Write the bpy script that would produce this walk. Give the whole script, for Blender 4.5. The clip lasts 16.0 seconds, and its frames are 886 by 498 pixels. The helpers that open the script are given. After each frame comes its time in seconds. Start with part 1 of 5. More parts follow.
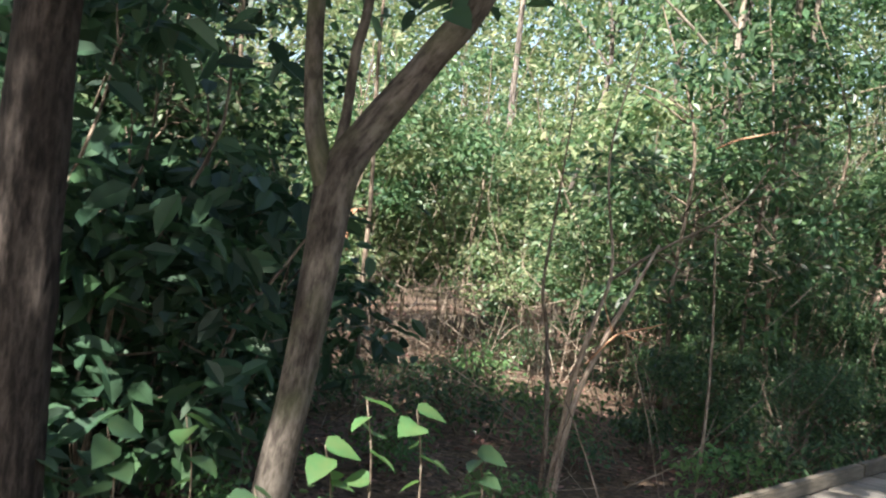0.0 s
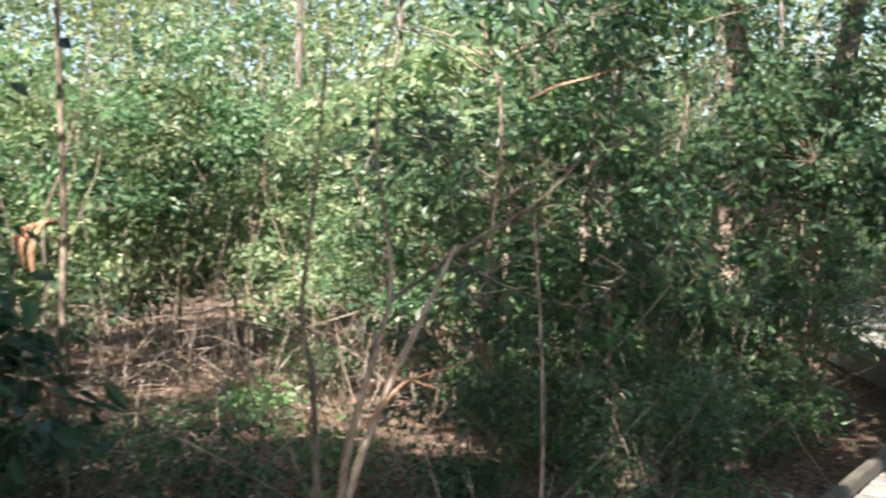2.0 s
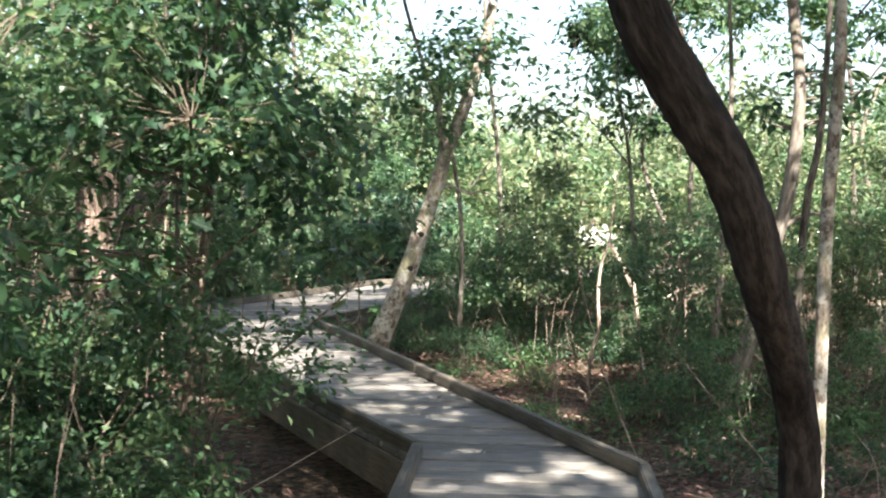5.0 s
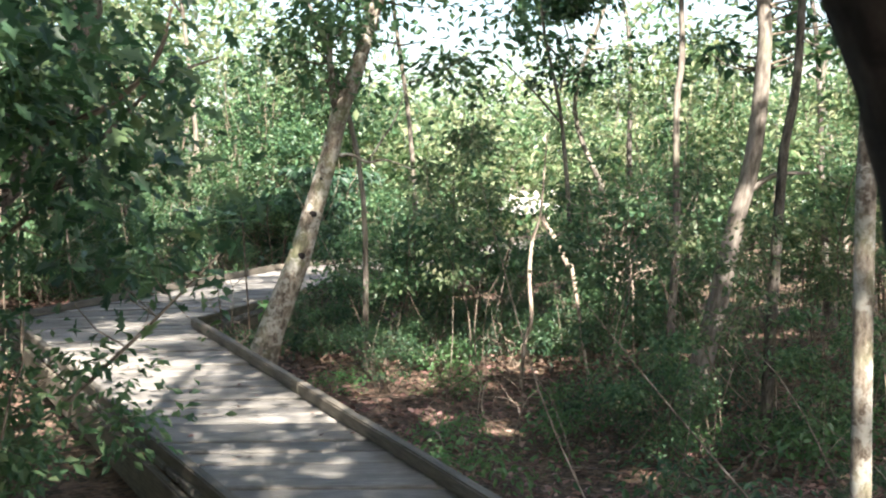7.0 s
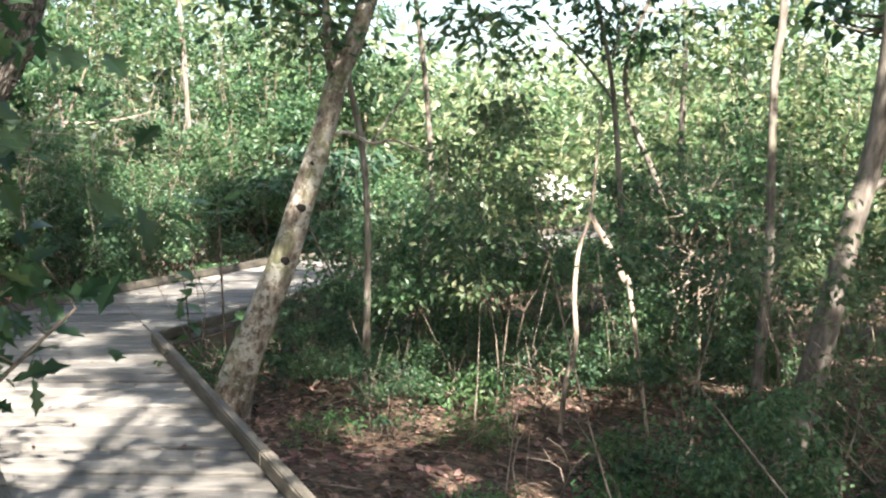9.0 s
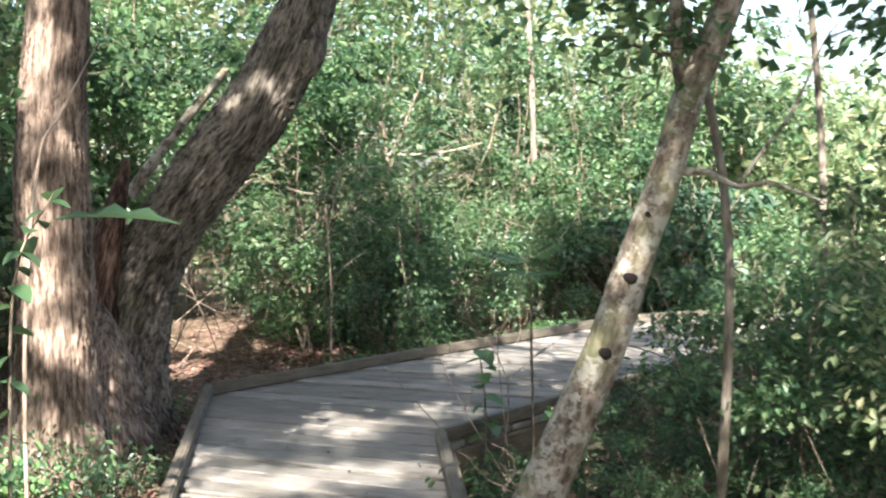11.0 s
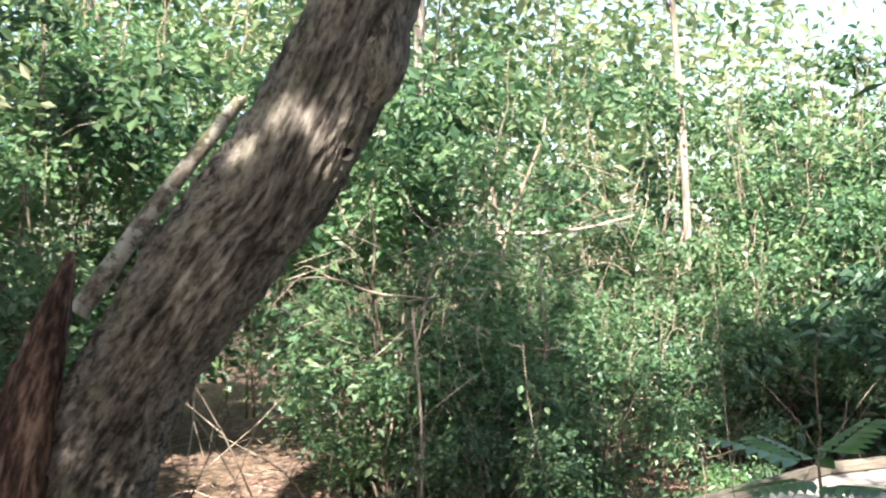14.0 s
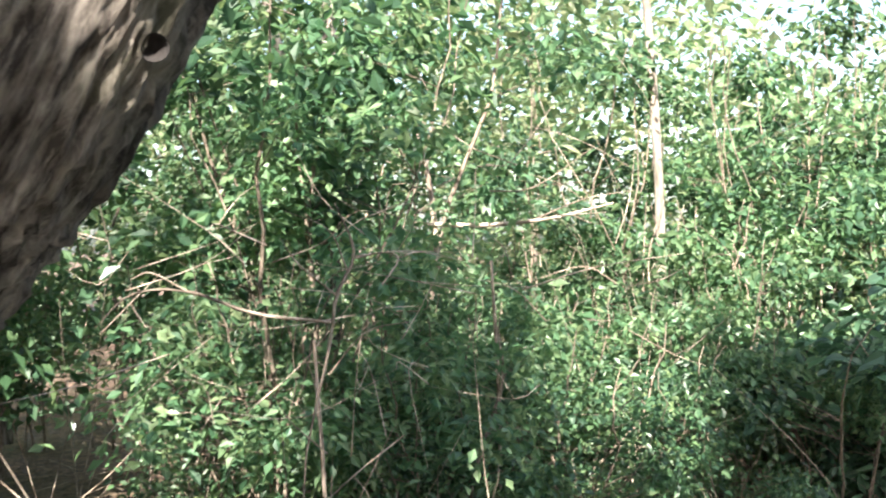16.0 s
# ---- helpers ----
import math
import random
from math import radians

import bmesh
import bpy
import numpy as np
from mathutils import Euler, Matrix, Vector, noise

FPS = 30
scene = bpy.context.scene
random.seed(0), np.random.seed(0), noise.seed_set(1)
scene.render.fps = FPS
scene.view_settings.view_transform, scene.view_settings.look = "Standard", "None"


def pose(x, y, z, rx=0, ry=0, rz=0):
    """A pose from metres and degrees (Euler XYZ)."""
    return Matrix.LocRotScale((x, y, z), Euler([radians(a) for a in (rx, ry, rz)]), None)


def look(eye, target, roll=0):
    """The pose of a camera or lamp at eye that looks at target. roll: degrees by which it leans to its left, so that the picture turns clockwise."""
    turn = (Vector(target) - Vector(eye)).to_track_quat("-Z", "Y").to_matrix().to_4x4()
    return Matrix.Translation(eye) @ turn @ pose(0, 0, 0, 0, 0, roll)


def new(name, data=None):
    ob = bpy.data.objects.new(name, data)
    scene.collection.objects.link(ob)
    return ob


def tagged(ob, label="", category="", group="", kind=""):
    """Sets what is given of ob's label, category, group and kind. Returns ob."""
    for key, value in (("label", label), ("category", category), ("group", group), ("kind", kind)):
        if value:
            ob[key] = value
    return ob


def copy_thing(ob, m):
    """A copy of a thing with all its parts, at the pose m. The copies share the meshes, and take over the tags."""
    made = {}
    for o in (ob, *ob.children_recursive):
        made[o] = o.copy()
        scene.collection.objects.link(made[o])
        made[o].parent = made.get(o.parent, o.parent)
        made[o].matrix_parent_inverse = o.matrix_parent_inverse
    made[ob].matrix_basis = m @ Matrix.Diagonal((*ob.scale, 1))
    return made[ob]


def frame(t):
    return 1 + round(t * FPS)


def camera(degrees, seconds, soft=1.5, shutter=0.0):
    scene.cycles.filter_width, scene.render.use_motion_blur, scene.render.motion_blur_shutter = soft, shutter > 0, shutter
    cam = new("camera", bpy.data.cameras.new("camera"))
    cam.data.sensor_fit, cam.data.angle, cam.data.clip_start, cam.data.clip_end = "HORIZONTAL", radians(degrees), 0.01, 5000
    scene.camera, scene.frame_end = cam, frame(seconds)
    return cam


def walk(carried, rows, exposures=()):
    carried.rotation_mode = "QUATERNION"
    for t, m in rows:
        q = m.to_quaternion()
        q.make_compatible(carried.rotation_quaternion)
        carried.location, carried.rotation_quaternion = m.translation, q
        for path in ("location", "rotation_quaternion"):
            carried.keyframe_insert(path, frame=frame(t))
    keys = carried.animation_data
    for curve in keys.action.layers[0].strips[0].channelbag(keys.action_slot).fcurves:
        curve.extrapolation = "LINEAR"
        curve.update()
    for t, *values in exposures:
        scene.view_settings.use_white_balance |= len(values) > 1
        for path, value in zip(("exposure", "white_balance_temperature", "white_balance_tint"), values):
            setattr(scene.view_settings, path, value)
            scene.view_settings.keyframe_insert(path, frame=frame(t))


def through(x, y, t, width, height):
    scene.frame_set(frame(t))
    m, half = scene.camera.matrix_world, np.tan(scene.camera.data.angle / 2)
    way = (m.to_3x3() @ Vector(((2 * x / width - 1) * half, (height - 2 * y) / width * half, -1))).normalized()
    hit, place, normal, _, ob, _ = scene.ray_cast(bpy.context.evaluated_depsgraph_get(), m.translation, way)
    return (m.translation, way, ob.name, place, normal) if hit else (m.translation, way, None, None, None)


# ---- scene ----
cam = camera(39.4, 16.0, soft=2.1, shutter=0.3)
PATH = [
    (0, (0.956, -1.087, 1.251), (0.874, 0.911, 1.232), 4.2),
    (0.5, (1.059, -0.469, 1.299), (0.988, 1.53, 1.3), 0.5),
    (1, (1.194, 0.178, 1.343), (1.166, 2.178, 1.315), -0.1),
    (1.5, (1.215, 0.822, 1.406), (1.227, 2.822, 1.368), 1.6),
    (2, (1.443, 1.531, 1.417), (1.635, 3.521, 1.37), -0.5),
    (2.5, (1.642, 2.127, 1.417), (1.978, 4.098, 1.36), 0.8),
    (3, (1.808, 2.826, 1.463), (2.205, 4.784, 1.383), -0.3),
    (3.5, (2.008, 3.304, 1.437), (2.548, 5.229, 1.388), 0.4),
    (4, (2.309, 3.968, 1.459), (3.057, 5.821, 1.397), 1.0),
    (4.5, (2.686, 4.511, 1.444), (3.654, 6.259, 1.373), -0.4),
    (4.7, (2.816, 4.739, 1.476), (3.863, 6.442, 1.404), -0.6),
    (6.8, (4.350, 6.660, 1.452), (5.480, 8.304, 1.304), -1.6),
    (7, (4.463, 6.770, 1.450), (5.624, 8.392, 1.306), -2.8),
    (7.5, (4.739, 7.437, 1.454), (5.917, 9.048, 1.322), -2.1),
    (8, (5.017, 7.990, 1.457), (6.198, 9.600, 1.330), -2.8),
    (8.2, (5.166, 8.155, 1.455), (6.351, 9.758, 1.296), -2.8),
    (10.3, (6.742, 9.863, 1.517), (7.547, 11.689, 1.391), 0.6),
    (10.5, (6.889, 10.188, 1.522), (7.607, 12.051, 1.4), 0.6),
    (11, (7.148, 10.758, 1.507), (7.749, 12.662, 1.398), -1.1),
    (11.5, (7.35, 11.312, 1.525), (7.8, 13.258, 1.434), 0.5),
    (12, (7.457, 12.017, 1.563), (7.77, 13.991, 1.51), -0.9),
    (12.5, (7.6, 12.633, 1.567), (7.941, 14.603, 1.577), -4.5),
    (13, (7.634, 13.193, 1.578), (7.957, 15.167, 1.607), -0.9),
    (13.5, (7.745, 13.754, 1.621), (8.118, 15.718, 1.65), -2.4),
    (14, (7.961, 14.311, 1.648), (8.419, 16.258, 1.657), -1.5),
    (14.5, (8.064, 14.913, 1.644), (8.57, 16.848, 1.658), -1.2),
    (15, (8.232, 15.496, 1.634), (8.771, 17.422, 1.627), -1.5),
    (15.5, (8.392, 16.024, 1.662), (8.923, 17.952, 1.647), 0.4),
    (16, (8.5, 16.659, 1.688), (9.093, 18.569, 1.68), -1.0),
]
EXPOSURES = [(0, 2.0), (1.5, 2.08), (3, 2.42), (7, 2.46), (11, 2.58), (13, 2.64), (16, 2.8)]
walk(cam, [(t, look(e, g, r)) for t, e, g, r in PATH], EXPOSURES)

# ---- sky and sun ----
SUN_FROM = Vector((-0.27, -0.74, 0.74)).normalized()
world = bpy.data.worlds.new("sky")
scene.world = world
world.use_nodes = True
wn, wl = world.node_tree.nodes, world.node_tree.links
sky = wn.new("ShaderNodeTexSky")
sky.sky_type = 'NISHITA'
sky.sun_disc = False
sky.sun_elevation = math.asin(SUN_FROM.z)
sky.sun_rotation = math.atan2(SUN_FROM.x, SUN_FROM.y)
sky.air_density, sky.dust_density = 1.0, 2.5
wn["Background"].inputs["Strength"].default_value = 0.08
wl.new(sky.outputs[0], wn["Background"].inputs["Color"])
sun = new("sun", bpy.data.lights.new("sun", 'SUN'))
sun.data.energy, sun.data.angle, sun.data.color = 5.0, radians(0.6), (1.0, 0.935, 0.84)
sun.matrix_basis = look(SUN_FROM * 40, (0, 0, 0))


# ---- materials ----
RNG = np.random.default_rng(11)


def material(name):
    m = bpy.data.materials.new(name)
    m.use_nodes = True
    nt = m.node_tree
    return m, nt.nodes, nt.links, nt.nodes["Principled BSDF"]


def ramp(nodes, stops):
    r = nodes.new("ShaderNodeValToRGB")
    e = r.color_ramp.elements
    while len(e) < len(stops):
        e.new(0.5)
    for el, (p, c) in zip(e, stops):
        el.position, el.color = p, (*c, 1)
    return r


def noise_tex(nodes, links, vec, scale, detail=4.0, rough=0.6):
    n = nodes.new("ShaderNodeTexNoise")
    n.inputs["Scale"].default_value, n.inputs["Detail"].default_value, n.inputs["Roughness"].default_value = scale, detail, rough
    if vec is not None:
        links.new(vec, n.inputs["Vector"])
    return n


def mixed(nodes, links, a, b, fac, mode='MIX'):
    m = nodes.new("ShaderNodeMix")
    m.data_type, m.blend_type = 'RGBA', mode
    for sock, v in ((m.inputs[0], fac), (m.inputs[6], a), (m.inputs[7], b)):
        if isinstance(v, (int, float)):
            sock.default_value = v
        elif isinstance(v, tuple):
            sock.default_value = (*v, 1)
        else:
            links.new(v, sock)
    return m.outputs[2]


def bumped(nodes, links, bsdf, height, strength, distance):
    b = nodes.new("ShaderNodeBump")
    b.inputs["Strength"].default_value, b.inputs["Distance"].default_value = strength, distance
    links.new(height, b.inputs["Height"])
    links.new(b.outputs[0], bsdf.inputs["Normal"])


def leaf_material(name, stops, through=0.4, gloss=0.4, veins=0.25):
    """Leaves: colour by the single leaf and by the plant, light passing through, a waxy face."""
    m, n, l, p = material(name)
    geo, info, tc = n.new("ShaderNodeNewGeometry"), n.new("ShaderNodeObjectInfo"), n.new("ShaderNodeTexCoord")
    r = ramp(n, stops)
    l.new(geo.outputs["Random Per Island"], r.inputs[0])
    hs = n.new("ShaderNodeHueSaturation")
    hs.inputs["Saturation"].default_value = 0.86
    mr = n.new("ShaderNodeMapRange")
    mr.inputs[3].default_value, mr.inputs[4].default_value = 0.75, 1.25
    l.new(info.outputs["Random"], mr.inputs[0])
    l.new(mr.outputs[0], hs.inputs["Value"])
    l.new(r.outputs[0], hs.inputs["Color"])
    spray = noise_tex(n, l, tc.outputs["Object"], 1.6, 3)
    mr2 = n.new("ShaderNodeMapRange")
    mr2.inputs[1].default_value, mr2.inputs[2].default_value, mr2.inputs[3].default_value, mr2.inputs[4].default_value = 0.35, 0.65, 0.475, 0.525
    l.new(spray.outputs[0], mr2.inputs[0])
    l.new(mr2.outputs[0], hs.inputs["Hue"])
    spots = noise_tex(n, l, tc.outputs["Object"], 90, 3)
    col = mixed(n, l, hs.outputs[0], (0.5, 0.45, 0.3), spots.outputs[0], 'OVERLAY')
    col = mixed(n, l, hs.outputs[0], col, veins)
    l.new(col, p.inputs["Base Color"])
    p.inputs["Roughness"].default_value = gloss
    p.inputs["Specular IOR Level"].default_value = 0.45
    tr = n.new("ShaderNodeBsdfTranslucent")
    warm = mixed(n, l, col, (0.96, 0.97, 0.82), 1.0, 'MULTIPLY')
    bright = n.new("ShaderNodeHueSaturation")
    bright.inputs["Value"].default_value, bright.inputs["Saturation"].default_value = 1.7, 1.05
    l.new(warm, bright.inputs["Color"])
    l.new(bright.outputs[0], tr.inputs["Color"])
    mx = n.new("ShaderNodeMixShader")
    mx.inputs[0].default_value = through
    l.new(p.outputs[0], mx.inputs[1])
    l.new(tr.outputs[0], mx.inputs[2])
    l.new(mx.outputs[0], n["Material Output"].inputs["Surface"])
    return m


def bark_material(name, dark, mid, light, scale=14.0, long=5.0, relief=0.8, moss=0.0, blotch=0.0):
    """Bark whose grain follows the limb: reads the 'grain' coordinates that tube() stores."""
    m, n, l, p = material(name)
    at = n.new("ShaderNodeAttribute")
    at.attribute_name = "grain"
    mp = n.new("ShaderNodeMapping")
    mp.inputs["Scale"].default_value = (1, 1, 1 / long)
    l.new(at.outputs["Vector"], mp.inputs["Vector"])
    fine = noise_tex(n, l, mp.outputs[0], scale * 3, 8, 0.7)
    broad = noise_tex(n, l, mp.outputs[0], scale * 0.6, 4)
    patch = noise_tex(n, l, at.outputs["Vector"], 3.0, 3)
    r = ramp(n, [(0.4, dark), (0.5, mid), (0.62, light)])
    l.new(fine.outputs[0], r.inputs[0])
    r2 = ramp(n, [(0.38, (0.35, 0.33, 0.32)), (0.48, (0.9, 0.9, 0.9)), (0.7, (1.2, 1.17, 1.13))])
    l.new(broad.outputs[0], r2.inputs[0])
    col = mixed(n, l, r.outputs[0], r2.outputs[0], 0.8, 'MULTIPLY')
    if moss:
        r3 = ramp(n, [(0.52, (0, 0, 0)), (0.68, (moss, moss, moss))])
        l.new(patch.outputs[0], r3.inputs[0])
        col = mixed(n, l, col, (0.16, 0.17, 0.09), r3.outputs[0])
    if blotch:
        bl = noise_tex(n, l, at.outputs["Vector"], 11.0, 4, 0.7)
        r4 = ramp(n, [(0.5, (0, 0, 0)), (0.58, (blotch, blotch, blotch))])
        l.new(bl.outputs[0], r4.inputs[0])
        col = mixed(n, l, col, (0.45, 0.43, 0.38), r4.outputs[0])
    l.new(col, p.inputs["Base Color"])
    p.inputs["Roughness"].default_value = 0.9
    p.inputs["Specular IOR Level"].default_value = 0.2
    bumped(n, l, p, fine.outputs[0], relief, 0.012)
    return m


def wood_material(name, dark, mid, light, grey=0.5):
    m, n, l, p = material(name)
    tc, info = n.new("ShaderNodeTexCoord"), n.new("ShaderNodeObjectInfo")
    off = n.new("ShaderNodeVectorMath")
    off.operation = 'MULTIPLY_ADD'
    l.new(info.outputs["Random"], off.inputs[0])
    off.inputs[1].default_value = (37, 19, 53)
    l.new(tc.outputs["Object"], off.inputs[2])
    mp = n.new("ShaderNodeMapping")
    mp.inputs["Scale"].default_value = (1, 14, 14)
    l.new(off.outputs[0], mp.inputs["Vector"])
    grain = noise_tex(n, l, mp.outputs[0], 5, 8, 0.7)
    stain = noise_tex(n, l, off.outputs[0], 3.5, 5, 0.65)
    r = ramp(n, [(0.3, dark), (0.5, mid), (0.75, light)])
    l.new(grain.outputs[0], r.inputs[0])
    r2 = ramp(n, [(0.35, (0.6, 0.58, 0.52)), (0.65, (1.1, 1.1, 1.1))])
    l.new(stain.outputs[0], r2.inputs[0])
    col = mixed(n, l, r.outputs[0], r2.outputs[0], 0.75, 'MULTIPLY')
    hs = n.new("ShaderNodeHueSaturation")
    mr = n.new("ShaderNodeMapRange")
    mr.inputs[3].default_value, mr.inputs[4].default_value = 0.72, 1.2
    l.new(info.outputs["Random"], mr.inputs[0])
    l.new(mr.outputs[0], hs.inputs["Value"])
    l.new(col, hs.inputs["Color"])
    l.new(hs.outputs[0], p.inputs["Base Color"])
    p.inputs["Roughness"].default_value = 0.75
    bumped(n, l, p, grain.outputs[0], 0.5, 0.006)
    return m


def litter_ground():
    m, n, l, p = material("leaf_litter_soil")
    tc = n.new("ShaderNodeTexCoord")
    vo = n.new("ShaderNodeTexVoronoi")
    vo.inputs["Scale"].default_value = 22
    l.new(tc.outputs["Object"], vo.inputs["Vector"])
    fine = noise_tex(n, l, tc.outputs["Object"], 60, 6, 0.7)
    broad = noise_tex(n, l, tc.outputs["Object"], 0.7, 4)
    r = ramp(n, [(0.0, (0.04, 0.026, 0.019)), (0.45, (0.1, 0.062, 0.043)), (1.0, (0.2, 0.125, 0.092))])
    sep = n.new("ShaderNodeSeparateColor")
    l.new(vo.outputs["Color"], sep.inputs[0])
    l.new(sep.outputs[0], r.inputs[0])
    col = mixed(n, l, r.outputs[0], fine.outputs[0], 0.35, 'OVERLAY')
    r2 = ramp(n, [(0.4, (1, 1, 1)), (0.62, (0.55, 0.62, 0.4))])
    l.new(broad.outputs[0], r2.inputs[0])
    col = mixed(n, l, col, r2.outputs[0], 0.8, 'MULTIPLY')
    l.new(col, p.inputs["Base Color"])
    p.inputs["Roughness"].default_value = 0.95
    bumped(n, l, p, vo.outputs["Distance"], 0.9, 0.03)
    return m


def plain(name, color, rough=0.8):
    m, n, l, p = material(name)
    tc = n.new("ShaderNodeTexCoord")
    nz = noise_tex(n, l, tc.outputs["Object"], 30, 5)
    l.new(mixed(n, l, color, nz.outputs[0], 0.35, 'OVERLAY'), p.inputs["Base Color"])
    p.inputs["Roughness"].default_value = rough
    bumped(n, l, p, nz.outputs[0], 0.4, 0.01)
    return m


LEAF_SHRUB = leaf_material("shrub_leaf", [(0.0, (0.02, 0.06, 0.03)), (0.5, (0.04, 0.10, 0.045)), (0.85, (0.068, 0.145, 0.055)), (1.0, (0.12, 0.18, 0.07))])
# dark green leaf, its colour lowered to hold the shade of the plants
LEAF_DARK = leaf_material("shade_dark_leaf", [(0.0, (0.015, 0.05, 0.028)), (0.6, (0.028, 0.08, 0.04)), (1.0, (0.045, 0.115, 0.05))], 0.3, 0.5)
LEAF_LIGHT = leaf_material("sunny_leaf", [(0.0, (0.03, 0.09, 0.042)), (0.5, (0.066, 0.145, 0.06)), (1.0, (0.125, 0.19, 0.085))], 0.42, 0.42)
# paler leaf colour that carries the sunlight of the glade and far woods
LEAF_GLADE = leaf_material("sun_paled_leaf", [(0.0, (0.05, 0.12, 0.05)), (0.5, (0.13, 0.2, 0.088)), (1.0, (0.29, 0.31, 0.18))], 0.45, 0.4)
LEAF_FRESH = leaf_material("fresh_leaf", [(0.0, (0.05, 0.14, 0.045)), (1.0, (0.10, 0.21, 0.065))], 0.4, 0.4)
LEAF_DEAD = leaf_material("dead_leaf", [(0.0, (0.05, 0.03, 0.022)), (0.4, (0.135, 0.066, 0.05)), (0.8, (0.27, 0.135, 0.105)), (1.0, (0.4, 0.26, 0.215))], 0.15, 0.7)
BARK_GREY = bark_material("ridged_grey_bark", (0.042, 0.035, 0.031), (0.15, 0.13, 0.115), (0.27, 0.238, 0.21), 14, 4, 1.0, 0.25)
BARK_RED = bark_material("shaggy_reddish_bark", (0.07, 0.05, 0.04), (0.2, 0.15, 0.122), (0.35, 0.275, 0.23), 13, 6, 1.0)
BARK_SMOOTH = bark_material("smooth_grey_bark", (0.12, 0.10, 0.085), (0.19, 0.165, 0.14), (0.26, 0.23, 0.2), 9, 4, 0.35, 0.3)
BARK_PALE = bark_material("blotched_pale_bark", (0.09, 0.07, 0.055), (0.21, 0.175, 0.14), (0.33, 0.29, 0.24), 9, 2, 0.8, 0.7, 0.7)
BARK_MAPLE = bark_material("dark_grey_smooth_bark", (0.04, 0.034, 0.03), (0.09, 0.078, 0.067), (0.15, 0.132, 0.115), 9, 3, 0.7, 0.3)
# dark bark taken down to near black, so the colour carries shade
BARK_DARK = bark_material("shade_blackened_rough_bark", (0.013, 0.011, 0.01), (0.032, 0.026, 0.023), (0.06, 0.051, 0.045), 12, 4, 0.9)
TWIG = bark_material("twig_bark", (0.08, 0.062, 0.048), (0.17, 0.135, 0.105), (0.3, 0.25, 0.2), 30, 5, 0.3)
TWIG_PALE = bark_material("bleached_dead_wood", (0.2, 0.15, 0.115), (0.36, 0.285, 0.23), (0.5, 0.42, 0.35), 25, 6, 0.3)
TWIG_DRY = bark_material("dry_twig", (0.13, 0.1, 0.078), (0.25, 0.2, 0.16), (0.4, 0.34, 0.28), 25, 6, 0.3)
TWIG_TAN = bark_material("orange_tan_twig", (0.2, 0.11, 0.065), (0.36, 0.2, 0.125), (0.48, 0.32, 0.22), 25, 6, 0.3)
ROT = bark_material("red_rotten_heartwood", (0.025, 0.015, 0.012), (0.1, 0.055, 0.04), (0.3, 0.19, 0.14), 12, 7, 1.0)
DECK = wood_material("weathered_deck_board", (0.10, 0.092, 0.084), (0.215, 0.2, 0.185), (0.33, 0.31, 0.285))
# weathered timber, toned down further for shade on the kerb's inner face
KERB = wood_material("weathered_kerb_timber", (0.055, 0.048, 0.037), (0.115, 0.1, 0.08), (0.2, 0.178, 0.148))
JOIST = wood_material("stained_joist_timber", (0.06, 0.05, 0.038), (0.13, 0.11, 0.085), (0.2, 0.17, 0.135))
SOIL = litter_ground()
SAND = plain("pale_sand", (0.62, 0.56, 0.48), 0.95)
# dark knot colour; in the knot hole it stands for shade
KNOT = plain("dark_knot_and_hole_shade", (0.012, 0.009, 0.008), 1.0)


# ---- mesh helpers ----
def mesh_of(name, verts, faces, mat, grain=None, smooth=True):
    me = bpy.data.meshes.new(name)
    verts, faces = np.asarray(verts, np.float32), np.asarray(faces, np.int32)
    k = faces.shape[1]
    me.vertices.add(len(verts))
    me.vertices.foreach_set("co", verts.ravel())
    me.loops.add(faces.size)
    me.loops.foreach_set("vertex_index", faces.ravel())
    me.polygons.add(len(faces))
    me.polygons.foreach_set("loop_start", np.arange(0, faces.size, k, dtype=np.int32))
    me.polygons.foreach_set("use_smooth", np.full(len(faces), smooth))
    me.update(calc_edges=True)
    if grain is not None:
        a = me.attributes.new("grain", 'FLOAT_VECTOR', 'POINT')
        a.data.foreach_set("vector", np.asarray(grain, np.float32).ravel())
    me.materials.append(mat)
    return me


def part(name, me, parent=None, label="", m=None):
    ob = new(name, me)
    if parent is not None:
        ob.parent = parent
    if m is not None:
        ob.matrix_basis = m
    return tagged(ob, label)


def thing(name, label, category, at=(0, 0, 0), group="", kind=""):
    ob = new(name)
    ob.empty_display_size = 0.1
    ob.location = at
    return tagged(ob, label, category, group, kind)


def spline(pts, n):
    """Points resampled to n along a Catmull-Rom curve; each row may carry a radius as its fourth number."""
    p = np.asarray(pts, float)
    p = np.vstack([2 * p[0] - p[1], p, 2 * p[-1] - p[-2]])
    out = []
    for s in np.linspace(0, len(p) - 3 - 1e-6, n):
        i, t = int(s), s - int(s)
        a, b, c, d = p[i:i + 4]
        out.append(0.5 * (2 * b + (c - a) * t + (2 * a - 5 * b + 4 * c - d) * t * t + (3 * b - a - 3 * c + d) * t ** 3))
    return np.array(out)


